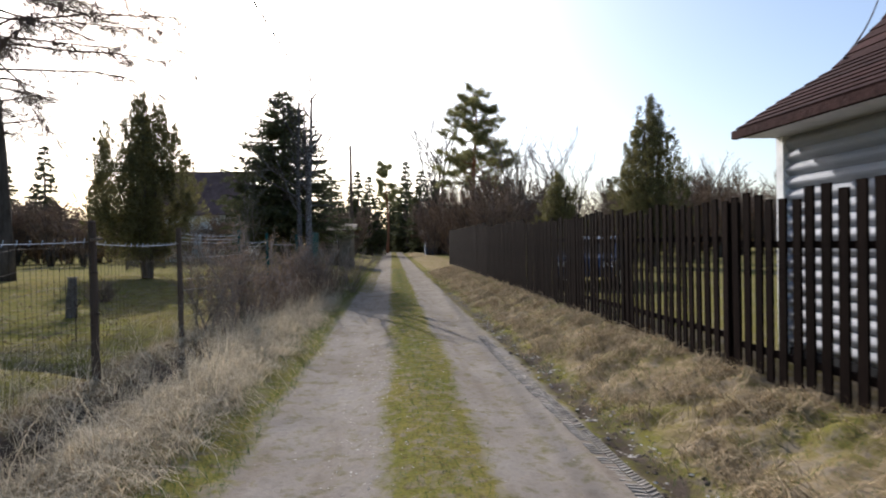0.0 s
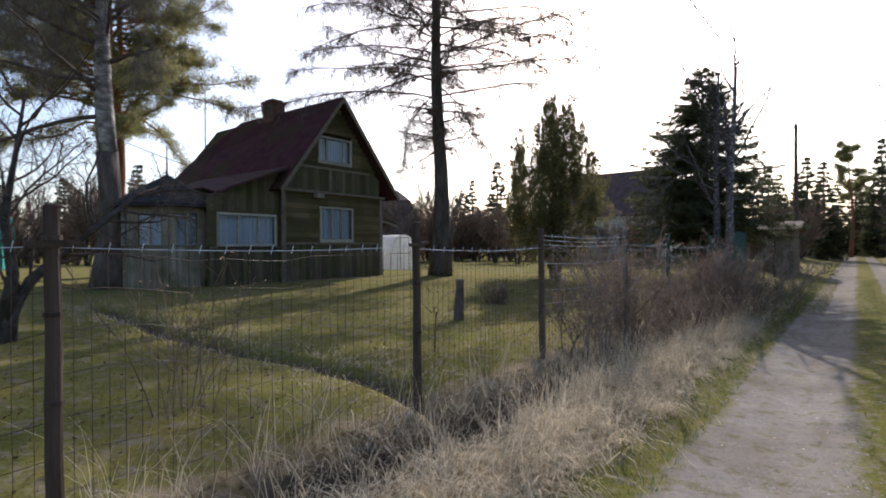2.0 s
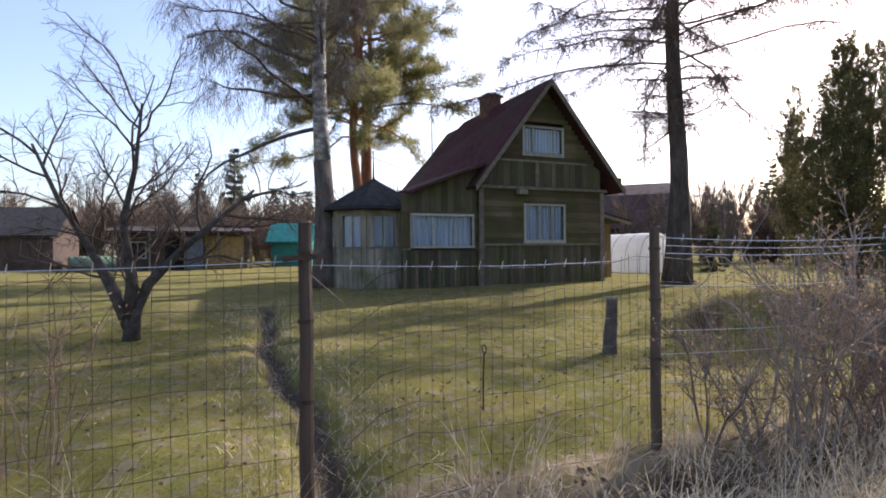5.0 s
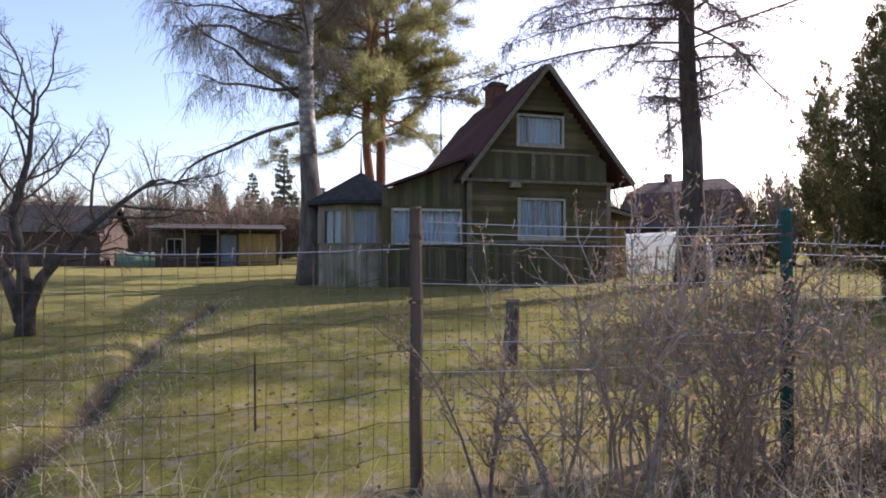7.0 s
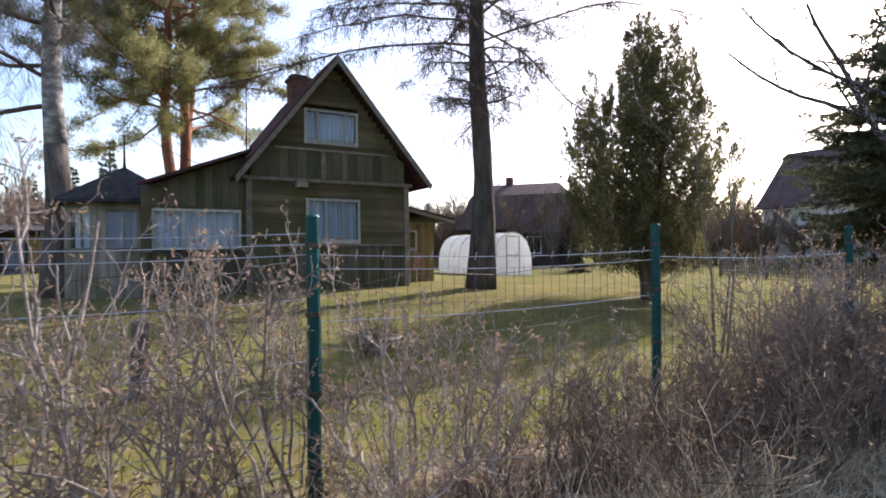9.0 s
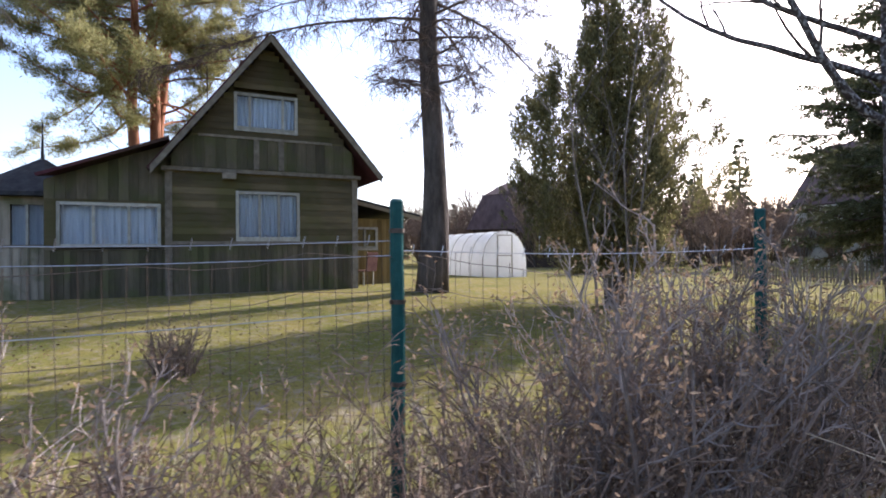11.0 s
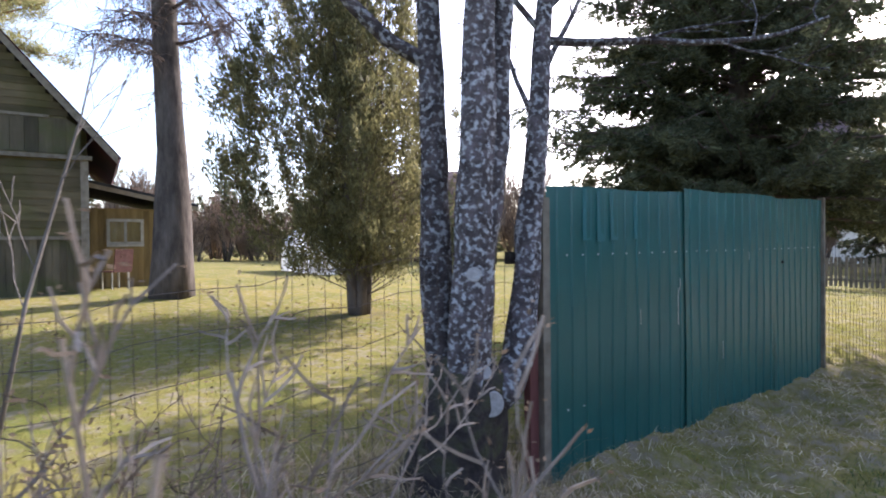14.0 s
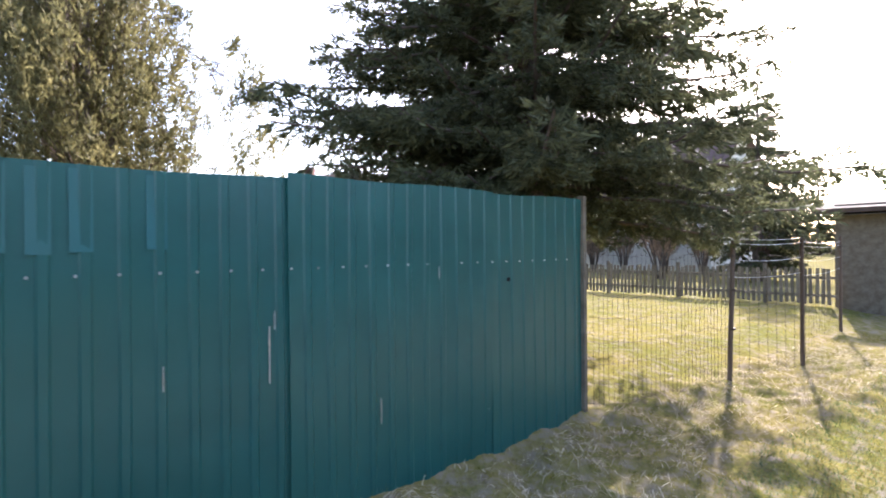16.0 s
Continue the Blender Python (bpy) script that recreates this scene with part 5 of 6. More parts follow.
        part("bay_pane", Geo().box(0.2, -0.004, 1.85, L - 0.2, 0.004, 2.75, m), M_glass, f).visible_shadow = False
        part("bay_curtain", Geo().box(0.2, -0.10, 1.85, L - 0.2, -0.085, 2.75, m), M_curtain, f)
        part("bay_mullion", Geo().box(L / 2 - 0.025, -0.04, 1.85, L / 2 + 0.025, 0.05, 2.75, m), M_win_frame, f)
    top = Vector((cx, cy, 3.98))
    er = [Vector((cx + 1.66 * math.cos(a), cy + 1.66 * math.sin(a), 3.02)) for a in [k * math.pi / 4 + 0.3 for k in range(8)]]
    g = Geo()
    g.v = [tuple(p) for p in er] + [tuple(p - Vector((0, 0, 0.09))) for p in er] + [tuple(top)]
    g.f = [(k, (k + 1) % 8, 16) for k in range(8)] + [(k, k + 8, (k + 1) % 8 + 8, (k + 1) % 8) for k in range(8)] + [tuple(range(15, 7, -1))]
    part("bay_roof", g, M_dark_roof, th, "dark pointed roof")
    part("spike", Geo().tube([top - Vector((0, 0, 0.1)), top + Vector((0, 0, 0.1)), top + Vector((0, 0, 0.85))], [0.05, 0.03, 0.012], 8), M_dark_roof, th)
    part("mast", Geo().tube([(-21.0, 14.6, 5.3), (-21.0, 14.6, 6.6), (-20.98, 14.6, 8.15)], [0.03, 0.024, 0.016], 8), M_wire, th, "thin dark metal mast on the roof")
    # low annex behind on the other side
    ax1 = HY1 + 1.85
    part("annex_wall", Geo().box(-20.5, HY1, HZ, -16.2, ax1, 2.66), M_annex, th, "brown-yellow boarded annex wall, coloured as if sunlit")
    u = HY1 + 0.05
    while u < ax1 - 0.1:
        wide = random.uniform(0.12, 0.16)
        if not HY1 + 0.35 < u < HY1 + 1.15:
            part("annex_board", Geo().box(-16.2, u, HZ + 0.02, -16.178 + random.uniform(0, 0.006), u + wide - 0.006, 2.62), M_annex, th)
        else:
            part("annex_board", Geo().box(-16.2, u, HZ + 0.02, -16.178 + random.uniform(0, 0.006), u + wide - 0.006, 1.68), M_annex, th)
        u += wide
    window_unit(th, -16.19, HY1 + 0.38, 1.75, HY1 + 1.2, 2.4, (0.5,), "annex_window", False)
    roof_slab(th, [(-15.8, HY1, 3.25), (-15.8, HY1 + 2.45, 2.72), (-20.7, HY1 + 2.45, 2.72), (-20.7, HY1, 3.25)], 0.07, M_dark_roof, "annex_roof", "dark low annex roof")
    part("annex_fascia", Geo().prism([(-15.8, HY1, 3.14), (-15.8, HY1 + 2.45, 2.61), (-15.8, HY1 + 2.45, 2.72), (-15.8, HY1, 3.25)], (0.02, 0, 0)), M_house_trim, th)
    return th


wooden_house()


# ---- the grey house on the other side of the track ----
def grey_house():
    th = thing("grey_house", (0, 0, 0), "grey log-sided house with white corner board and brown-red roof", "house")
    wx, yf = 4.62, 6.05
    part("wall", Geo().box(wx + 0.03, -6, 0, 11.0, yf - 0.03, 2.8), M_log, th)
    z = 0.35
    while z < 2.75:
        g = Geo()
        pts = [(wx + 0.03 - 0.055 * math.sin(math.pi * k / 6), -6, z + 0.145 * k / 6) for k in range(7)] + [(wx + 0.04, -6, z + 0.145), (wx + 0.04, -6, z)]
        g.prism(pts, (0, 6 + yf - 0.06, 0))
        part("log_plank", g, M_log, th)
        z += 0.147
    part("corner_board", Geo().box(wx - 0.05, yf - 0.08, 0.2, wx + 0.12, yf + 0.03, 2.76), M_white, th, "white corner board")
    part("foundation", Geo().box(wx, -6, 0, 11, yf, 0.34), M_dark_roof, th)
    sec = [(4.12, 2.78), (4.61, 3.08), (5.31, 3.48), (5.94, 4.06), (7.2, 5.5), (9.0, 3.48), (11.5, 2.7)]
    for (x0, z0), (x1, z1) in zip(sec[:-1], sec[1:]):
        rows = 4 if x1 < 8 else 2
        for r in range(rows):
            a, b = r / rows, (r + 1) / rows + (0.06 if x1 < 8 else 0)
            roof_slab(th, [(x0 + (x1 - x0) * a, -6.5, z0 + (z1 - z0) * a + 0.02), (x0 + (x1 - x0) * b, -6.5, z0 + (z1 - z0) * b), (x0 + (x1 - x0) * b, yf + 0.06, z0 + (z1 - z0) * b), (x0 + (x1 - x0) * a, yf + 0.06, z0 + (z1 - z0) * a + 0.02)], 0.03, M_tile, "tile_row", "dark brown roof tile course")
    part("gutter", Geo().box(4.06, -6.5, 2.70, 4.13, yf + 0.07, 2.79), M_tile, th)
    part("soffit", Geo().box(4.13, -6.5, 2.71, wx + 0.1, yf + 0.04, 2.735), M_white, th)
    part("gable", Geo().prism([(4.7, yf - 0.05, 2.75), (10.9, yf - 0.05, 2.75), (9.0, yf - 0.05, 3.45), (7.2, yf - 0.05, 5.35), (5.94, yf - 0.05, 3.95), (5.31, yf - 0.05, 3.4)], (0, 0.05, 0)), M_log, th)
    return th


grey_house()


# ---- far buildings ----
def plain_house(name, x, y, w, d, wall_h, roof_h, rz, wall_m, roof_m, label, mansard=False, windows=()):
    th = thing(name, (x, y, zat(x, y) - 0.1), label, "house", rz=rz)
    part("wall", Geo().box(-w / 2, -d / 2, 0, w / 2, d / 2, wall_h), wall_m, th)
    e = 0.35
    if mansard:
        prof = [(-d / 2 - e, wall_h - 0.1), (-d / 4 - 0.4, wall_h + roof_h * 0.68), (0, wall_h + roof_h), (d / 4 + 0.4, wall_h + roof_h * 0.68), (d / 2 + e, wall_h - 0.1)]
    else:
        prof = [(-d / 2 - e, wall_h - 0.2), (0, wall_h + roof_h), (d / 2 + e, wall_h - 0.2)]
    part("gable", Geo().prism([(-w / 2 + 0.05, p, z - 0.05) for p, z in prof], (w - 0.1, 0, 0)), wall_m, th)
    for (a, za), (b, zb) in zip(prof[:-1], prof[1:]):
        roof_slab(th, [(-w / 2 - e, a, za), (w / 2 + e, a, za), (w / 2 + e, b, zb), (-w / 2 - e, b, zb)], 0.1, roof_m, "roof")
    for face, u, z0, ww, hh in windows:
        m = Matrix.Rotation(face * math.pi / 2, 4, "Z")
        half = (d / 2, w / 2, d / 2, w / 2)[face]
        wi = part("window", Geo().box(u - ww / 2 - 0.08, -half - 0.05, z0 - 0.08, u + ww / 2 + 0.08, -half, z0 + hh + 0.08, m), M_win_frame, th)
        part("pane", Geo().box(u - ww / 2, -half - 0.06, z0, u - 0.03, -half - 0.045, z0 + hh, m).box(u + 0.03, -half - 0.06, z0, u + ww / 2, -half - 0.045, z0 + hh, m), M_dark, wi)
    return th


def mansard_house(x, y, rz, w, d):
    """A house under a steep four-sided lower roof and a shallow upper one, with a gabled porch."""
    th = thing("mansard_house", (x, y, zat(x, y) - 0.1), "far brown boarded house with broken mansard roof", "house", rz=rz)
    part("wall", Geo().box(-w / 2, -d / 2, 0, w / 2, d / 2, 3.2), M_far_wood, th)
    e = [(-w / 2 - 0.4, -d / 2 - 0.4, 3.1), (w / 2 + 0.4, -d / 2 - 0.4, 3.1), (w / 2 + 0.4, d / 2 + 0.4, 3.1), (-w / 2 - 0.4, d / 2 + 0.4, 3.1)]
    k = [(p[0] * 0.80, p[1] * 0.66, 6.0) for p in e]
    r0, r1 = (-w / 2 * 0.62, 0, 7.2), (w / 2 * 0.62, 0, 7.2)
    for j in range(4):
        roof_slab(th, [e[j], e[(j + 1) % 4], k[(j + 1) % 4], k[j]], 0.1, M_far_roof, "lower_roof", "steep brown lower roof")
    for q in ([k[0], k[1], r1, r0], [k[2], k[3], r0, r1], [k[1], k[2], r1], [k[3], k[0], r0]):
        roof_slab(th, q, 0.1, M_far_roof, "upper_roof", "shallow brown upper roof")
    part("porch", Geo().box(-0.2, -d / 2 - 1.6, 0, 3.4, -d / 2, 2.8), M_far_wood, th)
    roof_slab(th, [(-0.6, -d / 2 - 2.0, 2.7), (3.8, -d / 2 - 2.0, 2.7), (3.4, -d / 2 + 0.6, 4.9), (-0.2, -d / 2 + 0.6, 4.9)], 0.1, M_far_roof, "porch_roof")
    for u in (-3.6, -1.6, 1.6):
        yy = -d / 2 - (1.6 if u > 0 else 0)
        wi = part("window", Geo().box(u - 0.6, yy - 0.05, 1.1, u + 0.6, yy, 2.5), M_white, th, "white window frame")
        part("pane", Geo().box(u - 0.5, yy - 0.06, 1.2, u - 0.03, yy - 0.051, 2.4).box(u + 0.03, yy - 0.06, 1.2, u + 0.5, yy - 0.051, 2.4), M_dark, wi)
    part("chimney", Geo().box(-1.6, -0.3, 6.8, -1.0, 0.3, 7.9), M_brick, th)
    return th


mansard_house(-38.6, 41.4, 42, 9.6, 7.0)
plain_house("cream_house", -18.2, 55.0, 9.5, 8.0, 4.4, 4.2, 0, M_cream, M_far_roof, "far house with cream walls and dark steep roof", False, ((0, -2, 1.6, 1, 1.3), (0, 2, 1.6, 1, 1.3)))
shed = plain_house("grey_shed", -40, 4.6, 7.4, 4, 2.5, 0.3, 92, M_far_wood, M_dark_roof, "far weathered shed with a flat porch roof and blue door", False, ((0, -2.6, 0.9, 0.8, 0.9),))
part("door", Geo().box(0.1, -2.06, 0.1, 1.05, -2.0, 2.1), M_door, shed, "pale blue plank door")
# no opening in the wall: a dark panel paints the shade of the doorway
part("open_bay", Geo().box(-1.1, -2.04, 0.1, -0.05, -2.0, 2.1), M_dark, shed, "dark panel painted as the shade inside a doorway")
part("wall_panel", Geo().box(1.2, -2.05, 0.15, 3.5, -2.0, 2.2), M_annex, shed, "red-brown boarded panel")
roof_slab(shed, [(-4.1, -3.3, 2.42), (4.1, -3.3, 2.42), (4.1, -1.9, 2.62), (-4.1, -1.9, 2.62)], 0.08, M_far_wood, "porch_roof")
for u in (-3.8, -1.9, 0.0, 1.9, 3.8):
    part("porch_post", Geo().box(u - 0.05, -3.2, -0.2, u + 0.05, -3.1, 2.45), M_house_trim, shed)
part("bench", Geo().box(-2.0, -3.0, 0.32, 3.4, -2.6, 0.40), M_far_wood, shed, "long low bench board")
plain_house("teal_hut", -41.8, 11.9, 2.6, 2.6, 2.0, 1.2, 70, M_teal, M_teal, "far small teal painted garden hut", False, ((3, 0, 1.2, 0.6, 0.6),))
plain_house("dark_shed", -43, -5.5, 6, 5, 2.4, 1.7, 85, M_far_wood, M_dark_roof, "far dark wooden shed", False, ((3, 0, 0.9, 0.8, 0.9),))


def greenhouse(x, y, w, L, h):
    th = thing("greenhouse", (x, y, zat(x, y)), "white film-covered arched greenhouse on the grass", "greenhouse")
    n = 14
    arc = [(w / 2 * math.cos(math.pi * k / n) * (1 if 0 < k < n else 1.0), h * math.sin(math.pi * k / n) ** 0.62) for k in range(n + 1)]
    g = Geo()
    for xx in (0, -L):
        for yy, zz in arc:
            g.v.append((xx, yy, zz))
    g.f = [(k, k + 1, n + 2 + k, n + 1 + k) for k in range(n)] + [tuple(range(n + 1))] + [tuple(range(2 * n + 1, n, -1))]
    part("cover", g, M_poly, th)
    for j in range(6):
        part("hoop", Geo().tube([(-L * j / 5 + 0.01, yy * 1.01, zz * 1.01) for yy, zz in arc], [0.014] * (n + 1), 5), M_win_frame, th)
    d = part("door", Geo().box(0.01, -0.4, 0, 0.04, -0.35, 1.9).box(0.01, 0.35, 0, 0.04, 0.4, 1.9).box(0.01, -0.35, 1.85, 0.04, 0.35, 1.9).box(0.01, -0.35, 0.95, 0.04, 0.35, 1.0), M_win_frame, th)
    return th


greenhouse(-20.9, 26.7, 2.3, 5.2, 2.05)


def utility_pole(x, y, top):
    th = thing("utility_pole", (x, y, zat(x, y)), "tall dark wooden utility pole beside the track", "pole")
    part("pole", Geo().tube([(0, 0, -0.3), (0, 0, top * 0.5), (0.02, 0, top)], [0.15, 0.13, 0.10], 10), M_post_wood, th)
    for zz in (top - 0.3, top - 0.8):
        part("insulator", Geo().tube([(0.1, 0, zz), (0.22, 0, zz), (0.22, 0, zz + 0.12)], [0.012, 0.012, 0.03], 6), M_white, th)
    return th


utility_pole(-3.0, 45, 9.4)


def cable(name, a, b, sag, r, label):
    a, b = Vector(a), Vector(b)
    pts = [a.lerp(b, k / 16) - Vector((0, 0, sag * 4 * (k / 16) * (1 - k / 16))) for k in range(17)]
    me = Geo().tube(pts, [r] * 17, 5)
    return tagged(part(name, me, M_wire), label, "cable", kind="structure")


cable("power_cable", (-3.0, 45, 9.2), (-4.2, -4, 9.3), 0.5, 0.024, "thin black overhead power cable above the verge")
cable("roof_cable", (5.35, 6.0, 3.6), (14.0, 14.2, 9.0), 0.3, 0.014, "thin black cable rising from the grey house roof")
cable("house_cable", (-14.2, 13.3, 3.7), (-22, 11.0, 6.2), 0.3, 0.012, "thin pale cable running to the cottage eave")


bare_tree("sapling", -4.15, 17.2, "thin pale leafless sapling clump behind the wire fence",
          [([(0, 0, -0.1), (0.05, -0.1, 1.0), (0.0, -0.3, 2.1), (0.1, -0.45, 3.3)], 0.015, 0.3), ([(0.1, 0.1, -0.1), (0.15, 0.2, 1.1), (0.1, 0.2, 2.2), (0.2, 0.35, 3.6)], 0.013, 0.3),
           ([(-0.1, 0.3, -0.1), (-0.1, 0.5, 1.0), (-0.2, 0.8, 2.2), (-0.1, 1.0, 3.2)], 0.013, 0.3)], 1, 5, 0.6, 0.12, 0.06, 0.3, M_twig, M_twig, 0.003)

# ---- more trees: the far side of the track and the distance ----
juniper(12.4, 25.0, 8.2, 1.75, "thuja_tree", "tall green thuja behind the brown fence", 1700)
juniper(8.6, 27.0, 4.8, 1.3, "thuja_tree", "lower green evergreen behind the brown fence", 700)
pine(8.6, 54.0, 16.2, 0.40, 5.0, 0.25, n=62, label="tall dark pine far along the track", leaf=1.1)
pine(-0.5, 95.0, 15.5, 0.5, 3.2, 0.2, n=16, label="far slim pine beside the track", leaf=1.8)


def crown_bush(name, x, y, h, stems, spread, label, twig, kids=6, thin=0.006, group="bare trees", leafy=0):
    """A bare tree of several rising stems."""
    ss = []
    for k in range(stems):
        a = 2 * math.pi * k / stems + random.uniform(-0.4, 0.4)
        q = spread * random.uniform(0.5, 1.0)
        ss.append(([(0.15 * math.cos(a), 0.15 * math.sin(a), -0.1), (0.3 * q * math.cos(a), 0.3 * q * math.sin(a), h * 0.3), (0.6 * q * math.cos(a), 0.6 * q * math.sin(a), h * 0.6), (q * math.cos(a), q * math.sin(a), h * random.uniform(0.85, 1.0))], 0.012 * h, 0.25))
    return bare_tree(name, x, y, label, ss, 1, kids, 0.5, 0.1, 0.06, 0.36, M_bark_apple, twig, thin, group)


far_bare = crown_bush("bare_tree", 15.0, 50.0, 9.0, 6, 1.6, "leafless grey deciduous tree far behind the fence", M_twig, 7, 0.012)
far_brown = crown_bush("bare_tree", 7.0, 36.0, 4.6, 11, 2.1, "leafless brown bushy tree behind the fence", M_shrub, 13, 0.013)
far_spruce = spruce(-62, 30, 11.0, 2.6, "distant_spruce", 0.6, 20, "distant dark spruce in the wood edge", 0.55, 3.4)


def scatter(src, places, sink=0.0):
    for x, y, sc in places:
        copy_thing(src, Matrix.Translation((x, y, zat(x, y) - sink * sc)) @ Matrix.Rotation(random.uniform(0, 6.28), 4, "Z") @ Matrix.Diagonal((sc, sc, sc * random.uniform(0.85, 1.2), 1)))


scatter(far_bare, [(9.6, 41.0, 0.75), (12.0, 62.0, 1.2), (5.2, 60.0, 1.35), (22, 40, 0.6), (28, 44, 0.7), (34, 40, 0.6), (26, 34, 0.5), (31, 52, 0.7), (20, 58, 0.9),
                   (-30, 60, 0.8), (-24, 66, 0.9), (-46, 60, 0.9), (-60, 52, 0.9), (-66, 22, 0.8), (-70, 12, 0.9), (-62, 2, 0.8), (-70, -6, 0.9), (-58, -14, 0.8), (-52, 38, 0.7), (-30, 37, 0.55), (-27, 39, 0.6)])
scatter(far_brown, [(5.8, 30.5, 0.8), (6.6, 42.0, 1.1), (9.0, 38.0, 0.9), (15, 34, 0.8), (18, 38, 0.9), (21, 33, 0.8), (25, 37, 0.9), (29, 34, 0.8), (12, 45, 1.1), (16, 28, 0.7), (33, 33, 0.9),
                    (-48, 20, 1.0), (-52, 14, 1.1), (-50, 7, 1.0), (-54, 0, 1.1), (-49, -8, 1.0), (-53, -16, 1.1), (-46, 27, 1.0), (-45, 34, 0.9), (-33, 52, 1.0), (-28, 56, 0.9), (-50, 50, 1.1), (-56, 44, 1.1), (-9, 46, 0.8), (-12, 43, 0.7), (-26, 45, 0.9), (-22, 42, 0.7), (-19.5, 49, 0.62), (-17.2, 48.6, 0.56), (-15.0, 49, 0.6), (-21.6, 48.4, 0.55), (-12.8, 48.6, 0.58)])
woods = []
for k in range(46):
    a, d = radians(-62 + k * 4.4), random.uniform(80, 125)
    woods.append((-d * math.sin(a), d * math.cos(a), random.uniform(0.75, 1.25)))
for k in range(16):
    woods.append((-13 + 1.8 * k + random.uniform(-0.6, 0.6), random.uniform(100, 150), random.uniform(0.9, 1.4)))
brush = []
for k in range(60):
    a, d = radians(24 + k * 1.65), random.uniform(52, 66)
    brush.append((-d * math.sin(a), d * math.cos(a), random.uniform(0.85, 1.35)))
for k in range(34):
    a, d = radians(7 + k * 1.6), random.uniform(42, 60)
    brush.append((d * math.sin(a), d * math.cos(a), random.uniform(0.8, 1.3)))
for k in range(30):
    brush.append((random.choice((-1, 1)) * random.uniform(4.5, 10), random.uniform(58, 110), random.uniform(0.9, 1.4)))
scatter(far_brown, brush, 1.1)
scatter(far_spruce, [(-75, 14, 1.0), (-72, 18, 0.8), (-70, 9, 1.1), (-78, 5, 1.0), (-74, 1, 0.85), (-40, 62, 0.8), (-44, 66, 0.9), (-30, 72, 0.8), (-2.6, 72, 0.9), (-4.5, 80, 1.0), (4.5, 78, 1.1), (6.0, 70, 0.85), (2.6, 90, 1.2), (-6, 66, 0.7), (-23, 33, 0.35)] + woods)


# ---- a car parked behind the brown fence ----
def parked_car(x, y, rz):
    th = thing("parked_car", (x, y, zat(x, y)), "dark blue car parked on the grass behind the brown fence", "car", rz=rz)
    side = [(-2.05, 0.35), (-2.1, 0.62), (-1.95, 0.86), (-1.0, 0.95), (1.6, 0.98), (2.0, 0.9), (2.08, 0.55), (2.0, 0.35)]
    body = part("body", Geo().prism([(a, -0.82, b) for a, b in side], (0, 1.64, 0)), M_car, th)
    cab = [(-1.0, 0.95), (-0.35, 1.36), (0.2, 1.44), (0.95, 1.40), (1.65, 0.98)]
    part("cabin", Geo().prism([(a, -0.70, b) for a, b in cab], (0, 1.40, 0)), M_car, th)
    for yy in (-0.706, 0.702):
        part("side_window", Geo().prism([(-0.75, yy, 1.0), (-0.28, yy, 1.31), (0.2, yy, 1.37), (0.2, yy, 1.0)], (0, 0.004, 0)), M_dark, th, "dark side window")
        part("side_window", Geo().prism([(0.28, yy, 1.0), (0.28, yy, 1.37), (0.9, yy, 1.34), (1.35, yy, 1.02)], (0, 0.004, 0)), M_dark, th, "dark side window")
    part("windscreen", Geo().prism([(-1.0, -0.6, 0.965), (-1.0, 0.6, 0.965), (-0.38, 0.58, 1.355), (-0.38, -0.58, 1.355)], (-0.012, 0, 0.012)), M_dark, th, "dark windscreen")
    for xx in (-1.3, 1.3):
        for yy in (-0.84, 0.66):
            w = part("wheel", Geo().tube([(xx, yy, 0.31), (xx, yy + 0.18, 0.31)], [0.31, 0.31], 20), M_dark, th, "black tyre")
            part("rim", Geo().tube([(xx, yy - 0.006, 0.31), (xx, yy + 0.186, 0.31)], [0.19, 0.19], 14), M_steel, w, "grey steel rim")
    for yy in (-0.6, 0.6):
        part("headlight", Geo().box(-2.11, yy - 0.16, 0.62, -2.06, yy + 0.16, 0.76), M_white, th, "pale headlight")
    return th


parked_car(6.3, 16.2, 60)

# ---- the end of the fence line ----
for sx, sy, top, lean in ((-2.82, 27.55, 1.75, 0.01), (-2.6, 29.3, 1.8, 0.0), (-3.0, 32.6, 1.85, 0.0)):
    fence_post(sx, sy, top, False, 0.028, 0.2, lean)
wire_panel("wire_fence_panel", -3.09, 25.2, -2.82, 27.55, "panels of the wire fence", cell=0.07)
wire_panel("wire_fence_panel", -2.82, 27.55, -2.6, 29.3, "panels of the wire fence", bright=(1.2, 1.4, 1.6, 1.66), cell=0.2)
wire_panel("wire_fence_panel", -2.6, 29.3, -3.0, 32.6, "panels of the wire fence", bright=(1.2, 1.4, 1.6, 1.66), cell=0.2)


def low_pickets(x0, x1, y):
    th = thing("garden_fence", (x0, y, 0), "low pale picket fence across the neighbouring garden", "fence")
    pm = Geo().box(-0.035, -0.01, 0.05, 0.035, 0.01, 0.85).mesh("picket", M_house_trim)
    n = int((x1 - x0) / 0.12)
    for k in range(n):
        ob = new("picket", pm)
        ob.parent = th
        x = x0 + k * 0.12
        ob.matrix_local = pose(k * 0.12, 0, zat(x, y) + random.uniform(-0.02, 0.02), 0, random.uniform(-2, 2), 0)
    for zz in (0.25, 0.65):
        part("rail", Geo().box(0, 0.012, zz - 0.03, x1 - x0, 0.045, zz + 0.03), M_house_trim, th).location.z = zat((x0 + x1) / 2, y)
    for k in range(0, n, 18):
        part("post", Geo().box(k * 0.12 - 0.04, 0.012, -0.3, k * 0.12 + 0.04, 0.09, 0.95), M_house_trim, th).location.z = zat(x0 + k * 0.12, y)
    return th


